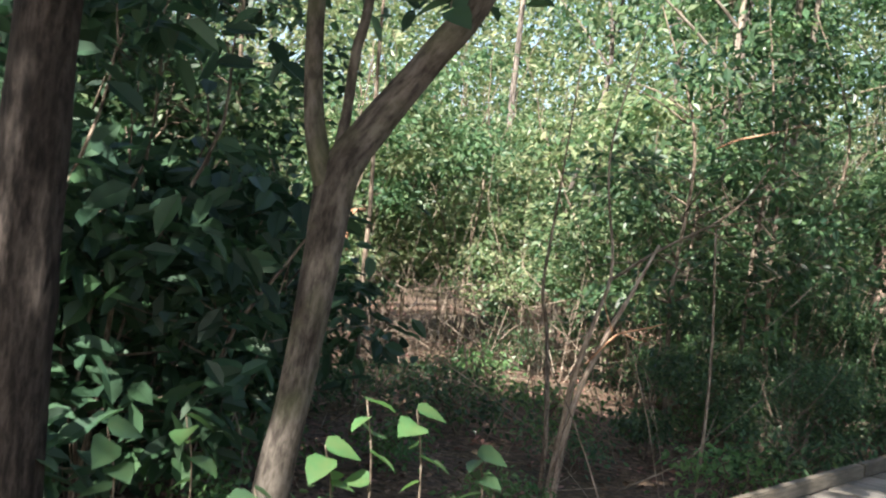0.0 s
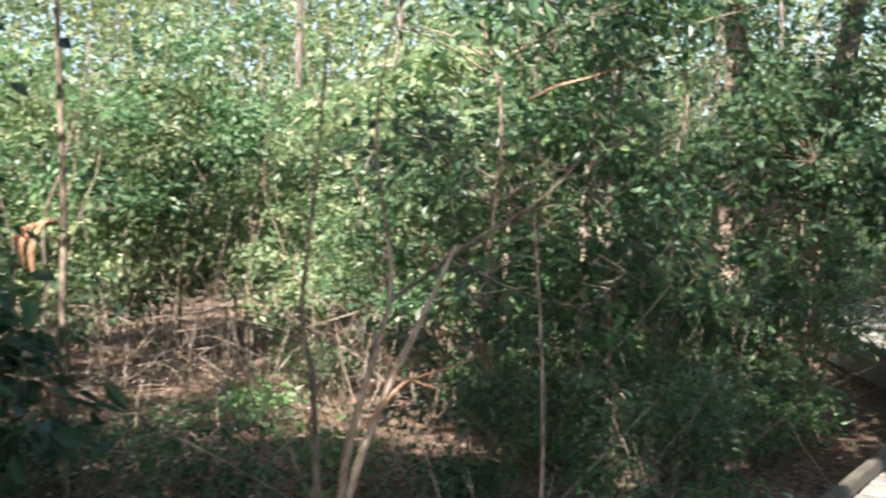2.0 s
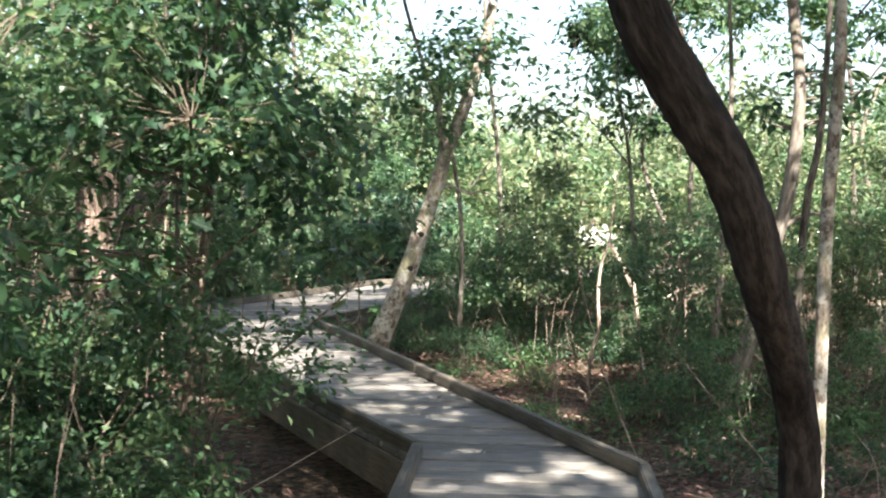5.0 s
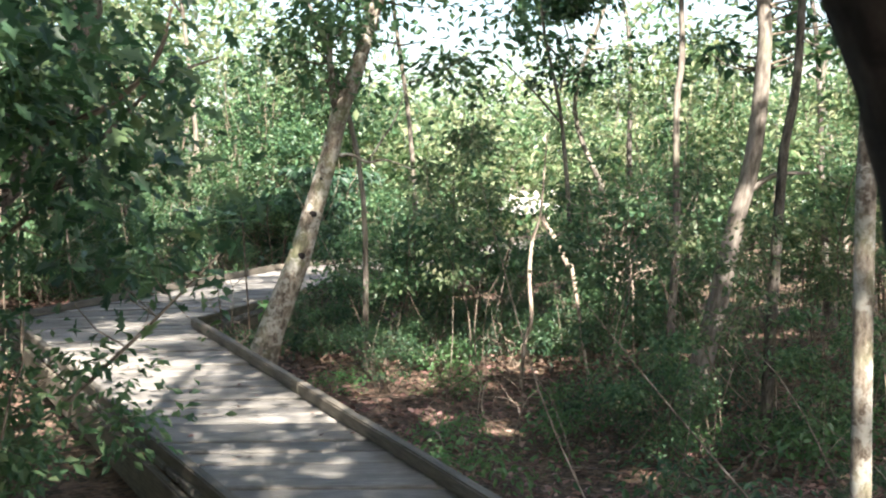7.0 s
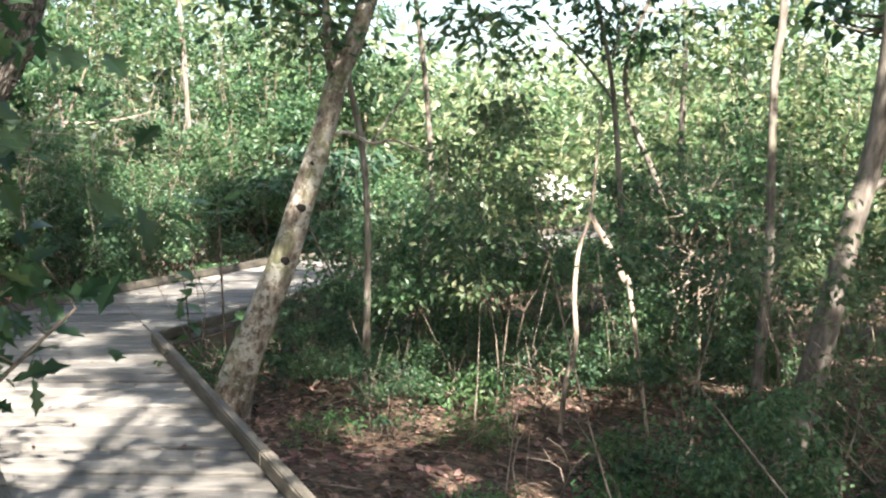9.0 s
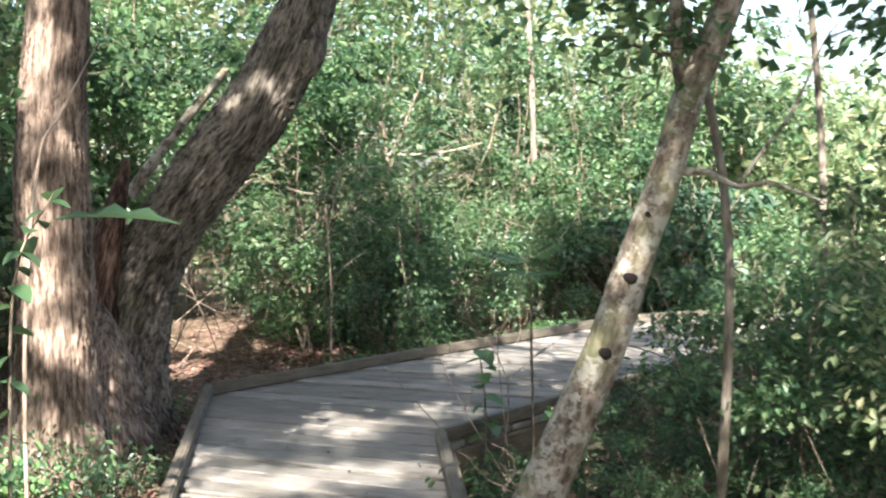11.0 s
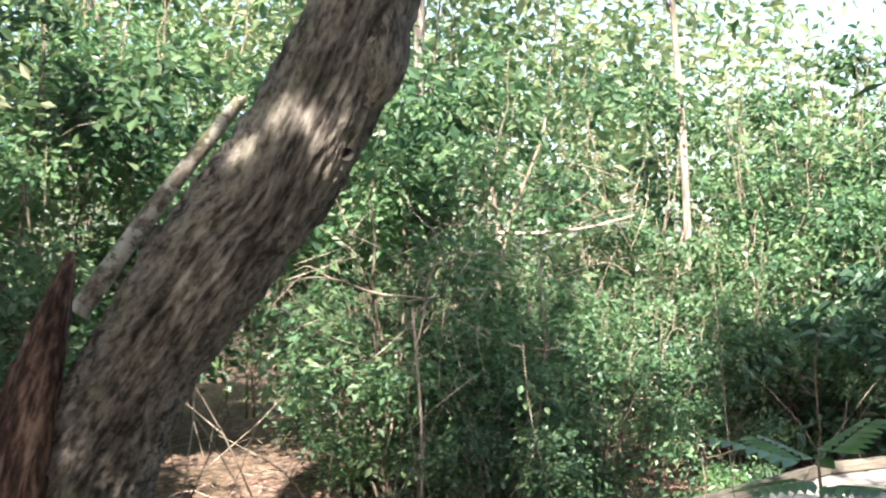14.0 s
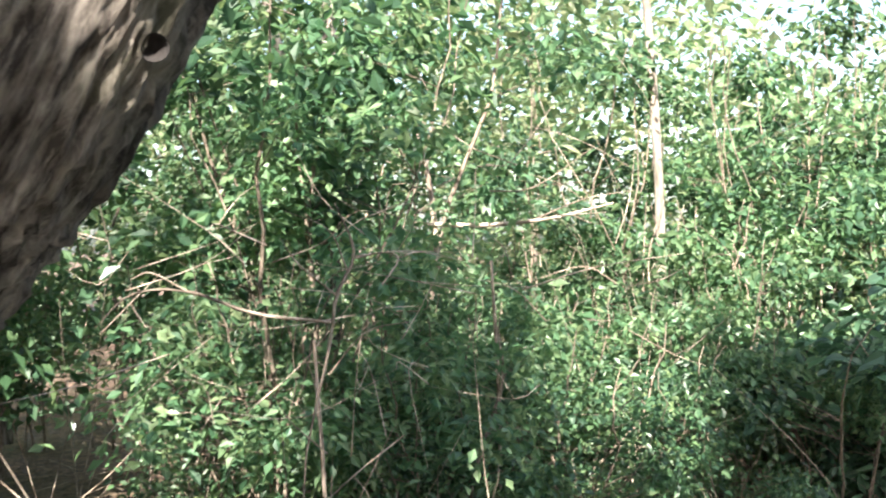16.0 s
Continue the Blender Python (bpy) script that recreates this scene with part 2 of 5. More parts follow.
def tube(rows, sides=8, ridge=0.0, ridges=11, wobble=0.0, seed=0, flare=0.0, caps=True):
    """A limb along rows of x, y, z, radius: verts, quads and grain coordinates. ridge: depth of bark ridges, as a share of the radius."""
    rows = np.asarray(rows, float)
    P, R = rows[:, :3], np.maximum(rows[:, 3], 0.0008)
    T = np.gradient(P, axis=0)
    T /= np.linalg.norm(T, axis=1)[:, None] + 1e-9
    ref = np.array([0.93, 0.37, 0.05])
    A = np.cross(T, ref)
    A /= np.linalg.norm(A, axis=1)[:, None] + 1e-9
    B = np.cross(T, A)
    L = np.r_[0, np.cumsum(np.linalg.norm(np.diff(P, axis=0), axis=1))]
    th = np.linspace(0, 2 * np.pi, sides, endpoint=False)
    rr = np.ones((len(P), sides))
    g = np.random.default_rng(seed)
    if wobble:
        ph = g.uniform(0, 6.28, 5)
        for k in range(1, 4):
            rr += wobble / k * np.cos(k * th[None] + ph[k] + (1.1 + k) * L[:, None])
    if ridge:
        for _ in range(5):
            f, p0, sl, w = g.uniform(0.7, 1.6) * ridges, g.uniform(0, 6.28), g.uniform(-1.2, 1.2), g.uniform(1.5, 4.0)
            s = np.sin(round(f) * th[None] + p0 + sl * L[:, None] * 3 + 0.8 * np.sin(w * L[:, None] + p0))
            plate = 0.6 + 0.4 * np.sin(g.uniform(14, 30) * L[:, None] + 3.0 * np.sin(round(f * 0.5) * th[None] + p0))
            rr += ridge / 2.2 * (np.abs(s) ** 0.6 - 0.62) * plate
        rr += ridge * 0.7 * (g.random(rr.shape) - 0.5)
    if flare:
        rr += flare * np.exp(-L[:, None] / 0.22) * (0.65 + 0.6 * np.abs(np.cos(2.5 * th[None] + g.uniform(0, 6))))
    V = P[:, None] + (R[:, None] * rr)[..., None] * (np.cos(th)[None, :, None] * A[:, None] + np.sin(th)[None, :, None] * B[:, None])
    G = np.stack([np.cos(th)[None] * R[:, None] * 1.0, np.sin(th)[None] * R[:, None] * 1.0, np.repeat(L[:, None], sides, 1)], -1) + g.uniform(0, 5, 3)
    i, j = np.meshgrid(np.arange(len(P) - 1), np.arange(sides), indexing="ij")
    j2 = (j + 1) % sides
    F = np.stack([i * sides + j, i * sides + j2, (i + 1) * sides + j2, (i + 1) * sides + j], -1).reshape(-1, 4)
    V, G = V.reshape(-1, 3), G.reshape(-1, 3)
    if caps:
        last = (len(P) - 1) * sides
        F = np.vstack([F, [(last + a, last + a + 1, last + sides - 2 - a, last + sides - 1 - a) for a in range(sides // 2 - 1)]])
    return V, F, G


def joined(pieces):
    vs, fs, gs, o = [], [], [], 0
    for v, f, g in pieces:
        vs.append(v), fs.append(f + o), gs.append(g)
        o += len(v)
    return np.vstack(vs), np.vstack(fs), np.vstack(gs)


def limb(name, rows, mat, parent, n=None, label="", **kw):
    n = n or max(6, 4 * len(rows))
    return part(name, mesh_of(name, *(lambda v, f, g: (v, f, mat, g))(*tube(spline(rows, n), **kw))), parent, label)


def leaf_shape(kind):
    """A leaf lying along +x, one long, with its midrib a little sunk."""
    if kind == "oval":
        x = np.array([0, 0.3, 0.68, 1.0, 0.68, 0.3])
        y = np.array([0, 0.22, 0.2, 0, -0.2, -0.22])
        return np.stack([x, y, np.abs(y) * 0.35 - 0.12 * x * x], -1), np.array([[0, 1, 2, 3], [0, 3, 4, 5]])
    if kind == "diamond":
        return np.array([[0, 0, 0], [0.5, 0.27, 0.07], [1, 0, -0.1], [0.5, -0.27, 0.07]]), np.array([[0, 1, 2, 3]])
    if kind == "lobed":
        half = [(0.0, 0.02), (0.18, 0.13), (0.3, 0.08), (0.46, 0.29), (0.56, 0.13), (0.72, 0.25), (0.8, 0.1), (1.0, 0.0)]
        top = [(x, y, abs(y) * 0.3 - 0.15 * x * x) for x, y in half]
        mid = [(x, 0, -0.15 * x * x) for x, _ in half]
        bot = [(x, -y, abs(y) * 0.3 - 0.15 * x * x) for x, y in half]
        v = np.array(top + mid + bot)
        f = [[8 + i, 9 + i, 1 + i, i] for i in range(7)] + [[8 + i, 16 + i, 17 + i, 9 + i] for i in range(7)]
        return v, np.array(f)
    half = [(0.0, 0.0), (0.05, 0.3), (0.3, 0.42), (0.65, 0.28), (1.0, 0.0)]
    top = [(x, y, abs(y) * 0.2 - 0.2 * x * x) for x, y in half]
    mid = [(x, 0, -0.2 * x * x) for x, _ in half]
    bot = [(x, -y, abs(y) * 0.2 - 0.2 * x * x) for x, y in half]
    return np.array(top + mid + bot), np.array([[5 + i, 6 + i, 1 + i, i] for i in range(4)] + [[5 + i, 10 + i, 11 + i, 6 + i] for i in range(4)])


def leaves(centres, sizes, g, kind="oval", level=0.5, outward=None):
    """Leaves at the centres, each turned its own way; level: how far they lie flat."""
    base, face = leaf_shape(kind)
    n = len(centres)
    yaw = g.uniform(0, 2 * np.pi, n)
    if outward is not None:
        yaw = np.where(g.random(n) < 0.7, np.arctan2(outward[:, 1], outward[:, 0]) + g.normal(0, 0.7, n), yaw)
    pitch = g.normal(-0.35, 0.45, n)
    roll = g.normal(0, 1.0 - 0.6 * level, n)
    cx, sx, cp, sp, cr, sr = np.cos(yaw), np.sin(yaw), np.cos(pitch), np.sin(pitch), np.cos(roll), np.sin(roll)
    X = np.stack([cx * cp, sx * cp, sp], -1)
    Y0 = np.stack([-sx, cx, np.zeros(n)], -1)
    Z0 = np.cross(X, Y0)
    Y = Y0 * cr[:, None] + Z0 * sr[:, None]
    Z = np.cross(X, Y)
    b = base[None] * sizes[:, None, None]
    V = centres[:, None] + b[..., :1] * X[:, None] + b[..., 1:2] * Y[:, None] + b[..., 2:] * Z[:, None]
    F = face[None] + (np.arange(n) * len(base))[:, None, None]
    return V.reshape(-1, 3), F.reshape(-1, face.shape[1])


def crown_points(g, n_clumps, per, centre, radii, shell=0.45, spread=0.22, flat=0.55, gather=0.6):
    """Clump centres in an uneven ellipsoid, and leaf places round them."""
    d = g.normal(size=(n_clumps, 3))
    d /= np.linalg.norm(d, axis=1)[:, None]
    rad = shell + (1 - shell) * g.random(n_clumps) ** 0.6
    rad *= 1 + 0.25 * np.sin(3 * np.arctan2(d[:, 1], d[:, 0]) + g.uniform(0, 6)) * np.cos(2 * d[:, 2])
    c = np.asarray(centre) + d * rad[:, None] * np.asarray(radii)
    if n_clumps > 12:  # clumps gather into sprays with gaps between them
        k = max(6, n_clumps // 5)
        near = np.argmin(((c[:, None] - c[None, :k]) ** 2 / np.asarray(radii) ** 2).sum(-1), 1)
        c = c + (c[near] - c) * np.array([gather, gather, min(gather + 0.1, 0.9)])
    off = g.normal(size=(n_clumps, per, 3)) * spread * g.uniform(0.5, 1.3, (n_clumps, 1, 1))
    off[..., 2] *= flat
    return c, (c[:, None] + off).reshape(-1, 3), off.reshape(-1, 3)


# ---- ground ----
DECK_LEFT = [(-0.75, -6.0), (1.515, 4.1), (6.54, 10.96), (8.15, 19.73), (12.62, 22.35), (22.0, 23.6)]
DECK_RIGHT = [(0.50, -6.2), (2.72, 3.72), (7.25, 9.77), (9.27, 17.47), (12.75, 19.95), (22.3, 21.5)]
HEIGHTS = [(0, 3, -0.45), (0.7, 11, -0.25), (-6, 8, -0.1), (4, 10, -0.5), (6, 14, -0.45), (7.3, 19, -0.27), (6, 17, -0.35), (8.9, 25, -0.05), (11.4, 13.2, -0.82),
           (9.3, 16.2, -0.35), (10, 11, -0.7), (14, 16, -0.6), (12, 26, -0.2), (3, 20, 0.0), (6.3, 7.5, -0.4), (3, 0, -0.45), (16, 24, -0.4), (0, -8, -0.4), (20, 8, -0.7)]


def ground_z(x, y):
    x, y = np.asarray(x, float), np.asarray(y, float)
    num, den = np.zeros_like(x), np.zeros_like(x)
    for hx, hy, hz in HEIGHTS:
        w = 1 / ((x - hx) ** 2 + (y - hy) ** 2 + 1.2) ** 1.5
        num, den = num + w * hz, den + w
    z = num / den
    return z + 0.035 * np.sin(1.7 * x + 0.6 * y) * np.cos(1.3 * y - 0.4 * x) + 0.02 * np.sin(4.1 * x) * np.sin(3.7 * y)


def gz(x, y):
    return float(ground_z(x, y))


axis = np.concatenate([-np.geomspace(24, 900, 14)[::-1], np.linspace(-23.6, 23.6, 190), np.geomspace(24, 900, 14)])
gx, gy = np.meshgrid(axis + 6, axis + 11, indexing="ij")
gzv = ground_z(gx, gy)
ia, ja = np.meshgrid(np.arange(len(axis) - 1), np.arange(len(axis) - 1), indexing="ij")
na = len(axis)
gf = np.stack([ia * na + ja, (ia + 1) * na + ja, (ia + 1) * na + ja + 1, ia * na + ja + 1], -1).reshape(-1, 4)
ground = part("ground", mesh_of("ground", np.stack([gx, gy, gzv], -1).reshape(-1, 3), gf, SOIL))
tagged(ground, "brown woodland floor covered in dead leaves", "ground", kind="structure")


def deck_gap(x, y):
    """How far a place lies outside the boardwalk (negative: on it)."""
    best = 99.0
    cl = [((a[0] + b[0]) / 2, (a[1] + b[1]) / 2) for a, b in zip(DECK_LEFT, DECK_RIGHT)]
    for (ax, ay), (bx, by) in zip(cl, cl[1:]):
        dx, dy = bx - ax, by - ay
        t = min(1, max(0, ((x - ax) * dx + (y - ay) * dy) / (dx * dx + dy * dy)))
        best = min(best, math.hypot(x - ax - t * dx, y - ay - t * dy))
    return best - 0.8


# ---- trees ----
CARVED_SUN_SHAFTS = [  # leaf cover carved to set sun patches: sunlit place, and width of the shaft
    (1.73, 6.95, 0.69, 0.07), (1.86, 6.95, 0.72, 0.06), (1.6, 7.05, 0.4, 0.04), (1.56, 9.05, -0.45, 0.08), (0.61, 12.25, -0.45, 0.3), (0.54, 11.87, -0.4, 0.25), (2.7, 7.85, 2.1, 0.2),
    (-0.11, 8.95, 1.35, 0.16), (-0.25, 8.95, 1.2, 0.16), (2.6, 7.6, 1.6, 0.14), (3.3, 8.9, -0.4, 0.18), (4.1, 9.6, 0.6, 0.16), (3.0, 6.7, 0.0, 0.25), (4.2, 7.9, 0.0, 0.3), (3.6, 7.0, 0.0, 0.15),
    (7.03, 18.45, 1.25, 0.13), (7.2, 18.42, 1.28, 0.11), (7.08, 18.42, 1.02, 0.17), (7.01, 18.45, 1.65, 0.08), (7.12, 18.4, 0.75, 0.16), (7.27, 18.55, 0.8, 0.14), (7.5, 19.1, 1.16, 0.1), (7.12, 18.4, 2.0, 0.05),
    (7.86, 19.1, 0.87, 0.1), (7.82, 19.1, 0.72, 0.1), (8.13, 19.0, 1.41, 0.06), (8.27, 18.97, 1.52, 0.055), (8.62, 18.72, 2.06, 0.09), (8.7, 18.72, 2.1, 0.07), (8.37, 18.87, 2.18, 0.09), (8.28, 18.9, 2.06, 0.08), (8.11, 19.55, 1.94, 0.09), (8.32, 19.5, 2.24, 0.08),
    (7.97, 21.05, -0.2, 0.3), (8.3, 22.3, -0.2, 0.3), (8.69, 23.79, -0.15, 0.35), (8.43, 25.4, -0.15, 0.4), (8.92, 25.8, -0.15, 0.4), (9.0, 27.0, 0.0, 0.4),
    (11.67, 13.5, -0.64, 0.1), (11.72, 13.45, -0.42, 0.1), (11.94, 13.3, 0.45, 0.05), (12.02, 13.27, 0.85, 0.09), (12.07, 13.25, 1.02, 0.09), (11.81, 13.76, 0.62, 0.06), (11.83, 13.74, 0.8, 0.06), (7.97, 9.25, -0.1, 0.06), (7.97, 9.25, 0.15, 0.06),
    (9.86, 14.6, -0.6, 0.13), (10.2, 14.2, -0.6, 0.1), (11.25, 14.18, -0.75, 0.12), (10.28, 12.74, -0.75, 0.12), (10.9, 12.9, -0.75, 0.1), (11.6, 14.8, 0.5, 0.14), (11.3, 15.0, 0.5, 0.14), (12.65, 15.2, 0.6, 0.3),
    (6.65, 10.05, 0.0, 0.2), (7.05, 10.1, 0.0, 0.16), (7.3, 10.6, 0.0, 0.12), (6.9, 9.7, 0.0, 0.1), (6.3, 10.2, 0.0, 0.08), (7.4, 11.9, 0.0, 0.1), (6.9, 10.9, 0.0, 0.08), (6.2, 9.4, 0.0, 0.12), (4.6, 9.3, -0.4, 0.12), (5.2, 11.2, 1.9, 0.15), (4.4, 11.0, 2.4, 0.2), (5.6, 11.6, 1.4, 0.12),
    (7.35, 11.3, 0.0, 0.02), (7.0, 11.7, 0.0, 0.02), (7.2, 12.4, 0.0, 0.1), (7.6, 13.3, 0.0, 0.12), (7.4, 14.4, 0.0, 0.1), (8.2, 15.2, 0.0, 0.12),
    (12.4, 22.0, 0.0, 0.2), (11.4, 21.4, 0.0, 0.2), (13.0, 25.3, 1.2, 0.4), (11.0, 23.1, 1.8, 0.25)]


def under_cover(p):
    """Which of the leaf places p lie outside the shafts carved for sun patches."""
    keep = np.ones(len(p), bool)
    to_sun = np.array(SUN_FROM)
    for x, y, z, r in CARVED_SUN_SHAFTS:
        d = p - np.array((x, y, z))
        along = d @ to_sun
        keep &= (along < 0.8) | (np.linalg.norm(d - along[:, None] * to_sun, axis=1) > r + 0.09)
    return keep


def twigs_to(points, origin_rows, g, thin=0.004, every=1):
    """Thin twigs that run from a limb's rows to the points."""
    out = []
    o = np.asarray(origin_rows, float)
    for p in points[::every]:
        k = np.argmin(np.linalg.norm(o[:, :3] - p, axis=1) + 0.6 * np.maximum(0, o[:, 2] - p[2] + 0.15))
        a = o[k, :3]
        mid = (a + p) / 2 + g.normal(0, 0.06, 3) * np.linalg.norm(p - a)
        r = min(o[k, 3] * 0.5, thin * 2.2)
        out.append(tube(spline([(*a, r), (*mid, r * 0.7), (*p, thin * 0.4)], 4), sides=3, caps=False, seed=int(g.integers(1e6))))
    return out


def tree(name, label, stems, mat, crowns, leaf_mat, seed, leaf=0.08, kind="oval", sides=10, group="", category="tree", twigs=True, open_gaps=True, **kw):
    """A tree: its stems as rows of x, y, z, radius; crowns as (centre, radii, clumps, leaves a clump)."""
    g = np.random.default_rng(seed)
    base = Vector(stems[0][0][:3])
    ob = thing(name, label, category, base, group)
    inv = np.array([*base, 0])
    rows_all = []
    for k, st in enumerate(stems):
        rows = spline(np.asarray(st, float) - inv, max(8, int(len(st) * 5)))
        rows_all.append(rows)
        opts = dict(kw) if k == 0 else {q: v for q, v in kw.items() if q != "flare"}
        v, f, gr = tube(rows, sides=sides if k == 0 else max(6, sides // 2 * 2 - 4 if sides > 12 else 6), seed=seed + k, **opts)
        part("trunk" if k == 0 else "limb", mesh_of(name, v, f, mat, gr), ob)
    rows_all = np.vstack(rows_all)
    vs, fs, tw, o = [], [], [], 0
    for centre, radii, clumps, per in crowns:
        c, pts, off = crown_points(g, clumps, per, np.asarray(centre) - inv[:3], radii)
        keep = under_cover(pts + inv[:3] + off * 0.3) if open_gaps else np.ones(len(pts), bool)
        v, f = leaves(pts[keep], leaf * g.uniform(0.6, 1.25, keep.sum()), g, kind, 0.5, off[keep])
        vs.append(v), fs.append(f + o)
        o += len(v)
        if twigs:
            tw += twigs_to(c, rows_all, g, 0.006)
    if vs:
        part("crown", mesh_of("crown", np.vstack(vs), np.vstack(fs), leaf_mat, smooth=False), ob)
    if tw:
        tagged(part("twig_spray", mesh_of("twig_spray", *(lambda v, f, gr: (v, f, TWIG, gr))(*joined(tw))), ob), kind="stuff")
    return ob


# forked tree beside the start of the walk, its high crowns placed for shade
tree("forked_tree", "grey-barked young tree forking into three limbs", [
    [(0.12, 3.64, -0.5, 0.10), (0.17, 3.64, 0.2, 0.076), (0.23, 3.66, 0.6, 0.066), (0.285, 3.67, 1.05, 0.07), (0.335, 3.67, 1.45, 0.076), (0.47, 3.69, 1.68, 0.066), (0.66, 3.70, 1.94, 0.058), (0.86, 3.72, 2.25, 0.06), (1.2, 3.9, 3.2, 0.045), (1.3, 4.2, 4.4, 0.02)],
    [(0.29, 3.66, 1.42, 0.05), (0.235, 3.66, 1.62, 0.042), (0.21, 3.65, 1.91, 0.035), (0.2, 3.6, 2.6, 0.03), (0.1, 3.5, 4.0, 0.015)],
    [(0.33, 3.67, 1.5, 0.03), (0.35, 3.7, 1.72, 0.021), (0.37, 3.7, 1.95, 0.02), (0.41, 3.72, 2.2, 0.018), (0.5, 3.9, 3.4, 0.01)]],
    BARK_MAPLE, [((1.8, 5.3, 5.0), (2.5, 2.4, 1.0), 70, 90), ((1.2, 2.5, 5.2), (1.6, 1.5, 0.6), 32, 60), ((0.35, 4.1, 2.45), (0.75, 0.5, 0.3), 16, 26)], LEAF_DARK, 21, 0.125, "oval", 24, ridge=0.07, ridges=6, wobble=0.05, flare=0.4)

# dark tree leaning over the walk; unseen upper limb and crowns added for shade
tree("leaning_dark_tree", "dark rough-barked tree leaning over the boardwalk, blackened for shade", [
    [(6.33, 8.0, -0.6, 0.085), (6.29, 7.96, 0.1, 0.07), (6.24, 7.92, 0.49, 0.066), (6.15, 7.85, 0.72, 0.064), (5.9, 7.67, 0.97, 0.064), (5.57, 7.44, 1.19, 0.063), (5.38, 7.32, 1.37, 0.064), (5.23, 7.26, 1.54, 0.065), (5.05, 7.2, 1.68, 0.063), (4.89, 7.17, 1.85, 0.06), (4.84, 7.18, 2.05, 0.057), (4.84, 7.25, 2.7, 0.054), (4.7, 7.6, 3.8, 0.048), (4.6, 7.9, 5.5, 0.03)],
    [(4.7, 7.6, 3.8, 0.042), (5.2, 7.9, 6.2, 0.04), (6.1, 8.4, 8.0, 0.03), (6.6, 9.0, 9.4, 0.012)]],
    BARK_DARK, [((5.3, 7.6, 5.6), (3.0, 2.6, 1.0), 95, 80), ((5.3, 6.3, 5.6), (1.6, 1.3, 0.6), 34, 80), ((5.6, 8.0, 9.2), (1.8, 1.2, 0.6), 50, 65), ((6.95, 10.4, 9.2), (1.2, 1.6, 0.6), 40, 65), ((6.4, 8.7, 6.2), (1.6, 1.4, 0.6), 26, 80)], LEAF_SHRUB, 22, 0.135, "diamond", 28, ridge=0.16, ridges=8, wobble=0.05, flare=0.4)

# pale leaning tree beside the bend, its high crown set to shade the boards
pale = tree("pale_leaning_tree", "slender leaning tree with blotched pale bark and knots", [
    [(9.18, 16.24, -0.55, 0.15), (9.28, 16.18, -0.12, 0.125), (9.44, 16.1, 0.3, 0.105), (9.6, 16.03, 0.71, 0.092), (9.7, 15.97, 1.06, 0.085), (9.84, 15.88, 1.52, 0.078), (9.93, 15.82, 1.87, 0.075), (10.12, 15.72, 2.38, 0.062), (10.4, 15.6, 3.4, 0.05), (10.6, 15.6, 5.5, 0.025)],
    [(9.84, 15.88, 1.52, 0.02), (9.98, 15.76, 1.53, 0.016), (10.1, 15.68, 1.46, 0.013), (10.22, 15.58, 1.47, 0.01), (10.42, 15.47, 1.38, 0.004)],
    [(10.1, 15.68, 1.46, 0.011), (10.22, 15.6, 1.66, 0.009), (10.3, 15.54, 1.8, 0.008), (10.42, 15.48, 2.1, 0.003)],
    [(9.93, 15.83, 1.85, 0.04), (9.86, 15.8, 2.1, 0.03), (9.8, 15.7, 2.6, 0.02)]],
    BARK_PALE, [((9.5, 15.8, 5.0), (2.4, 2.2, 0.8), 75, 80), ((10.2, 16.0, 2.8), (0.9, 0.9, 0.5), 22, 40), ((11.0, 15.9, 2.6), (1.0, 0.8, 0.5), 14, 30), ((10.0, 15.9, 2.45), (0.8, 0.7, 0.45), 14, 30), ((11.9, 16.3, 2.5), (0.9, 0.8, 0.5), 10, 30)], LEAF_LIGHT, 23, 0.105, "diamond", 20, wobble=0.06, ridge=0.03, ridges=5, flare=0.3)
for kx, ky, kz, kr in ((9.662, 15.89, 1.05, 0.024), (9.738, 15.845, 1.34, 0.014), (9.555, 15.94, 0.70, 0.022)):
    v, f, gr = tube([(0, 0, -0.02, kr * 1.5), (0, 0, -0.006, kr * 1.35), (0, 0, 0.0, kr), (0, 0, 0.003, kr * 0.3)], 12, wobble=0.12, seed=3)
    k = part("knot", mesh_of("knot", v, f, KNOT, gr), pale, "dark round knot")
    k.matrix_basis = Matrix.Translation(Vector((kx + 0.003, ky + 0.007, kz)) - Vector((9.18, 16.24, -0.55))) @ Vector((-0.42, -0.88, 0.12)).to_track_quat('Z', 'Y').to_matrix().to_4x4()

# pair of slim trunks on the lower ground, unseen high crowns added to shade it
tree("slim_tree", "slim grey-barked leaning tree with sunlit foot", [
    [(11.52, 13.7, -1.2, 0.13), (11.57, 13.66, -1.0, 0.115), (11.67, 13.59, -0.64, 0.1), (11.76, 13.53, -0.3, 0.09), (11.86, 13.45, 0.11, 0.085), (11.94, 13.39, 0.49, 0.08), (12.03, 13.33, 0.9, 0.07), (12.13, 13.25, 1.35, 0.065), (12.21, 13.19, 2.04, 0.06), (12.23, 13.18, 2.57, 0.055), (12.2, 13.3, 4.0, 0.045), (12.3, 13.4, 6.0, 0.02)],
    [(12.06, 13.31, 1.05, 0.03), (12.28, 13.16, 1.2, 0.02), (12.58, 13.06, 1.2, 0.01)]],
    BARK_SMOOTH, [((11.2, 12.2, 5.3), (2.1, 1.9, 1.0), 50, 85), ((12.6, 13.6, 2.4), (1.1, 1.1, 0.35), 14, 24)], LEAF_SHRUB, 24, 0.135, "diamond", 16, wobble=0.05, ridge=0.03, ridges=6, flare=0.3)
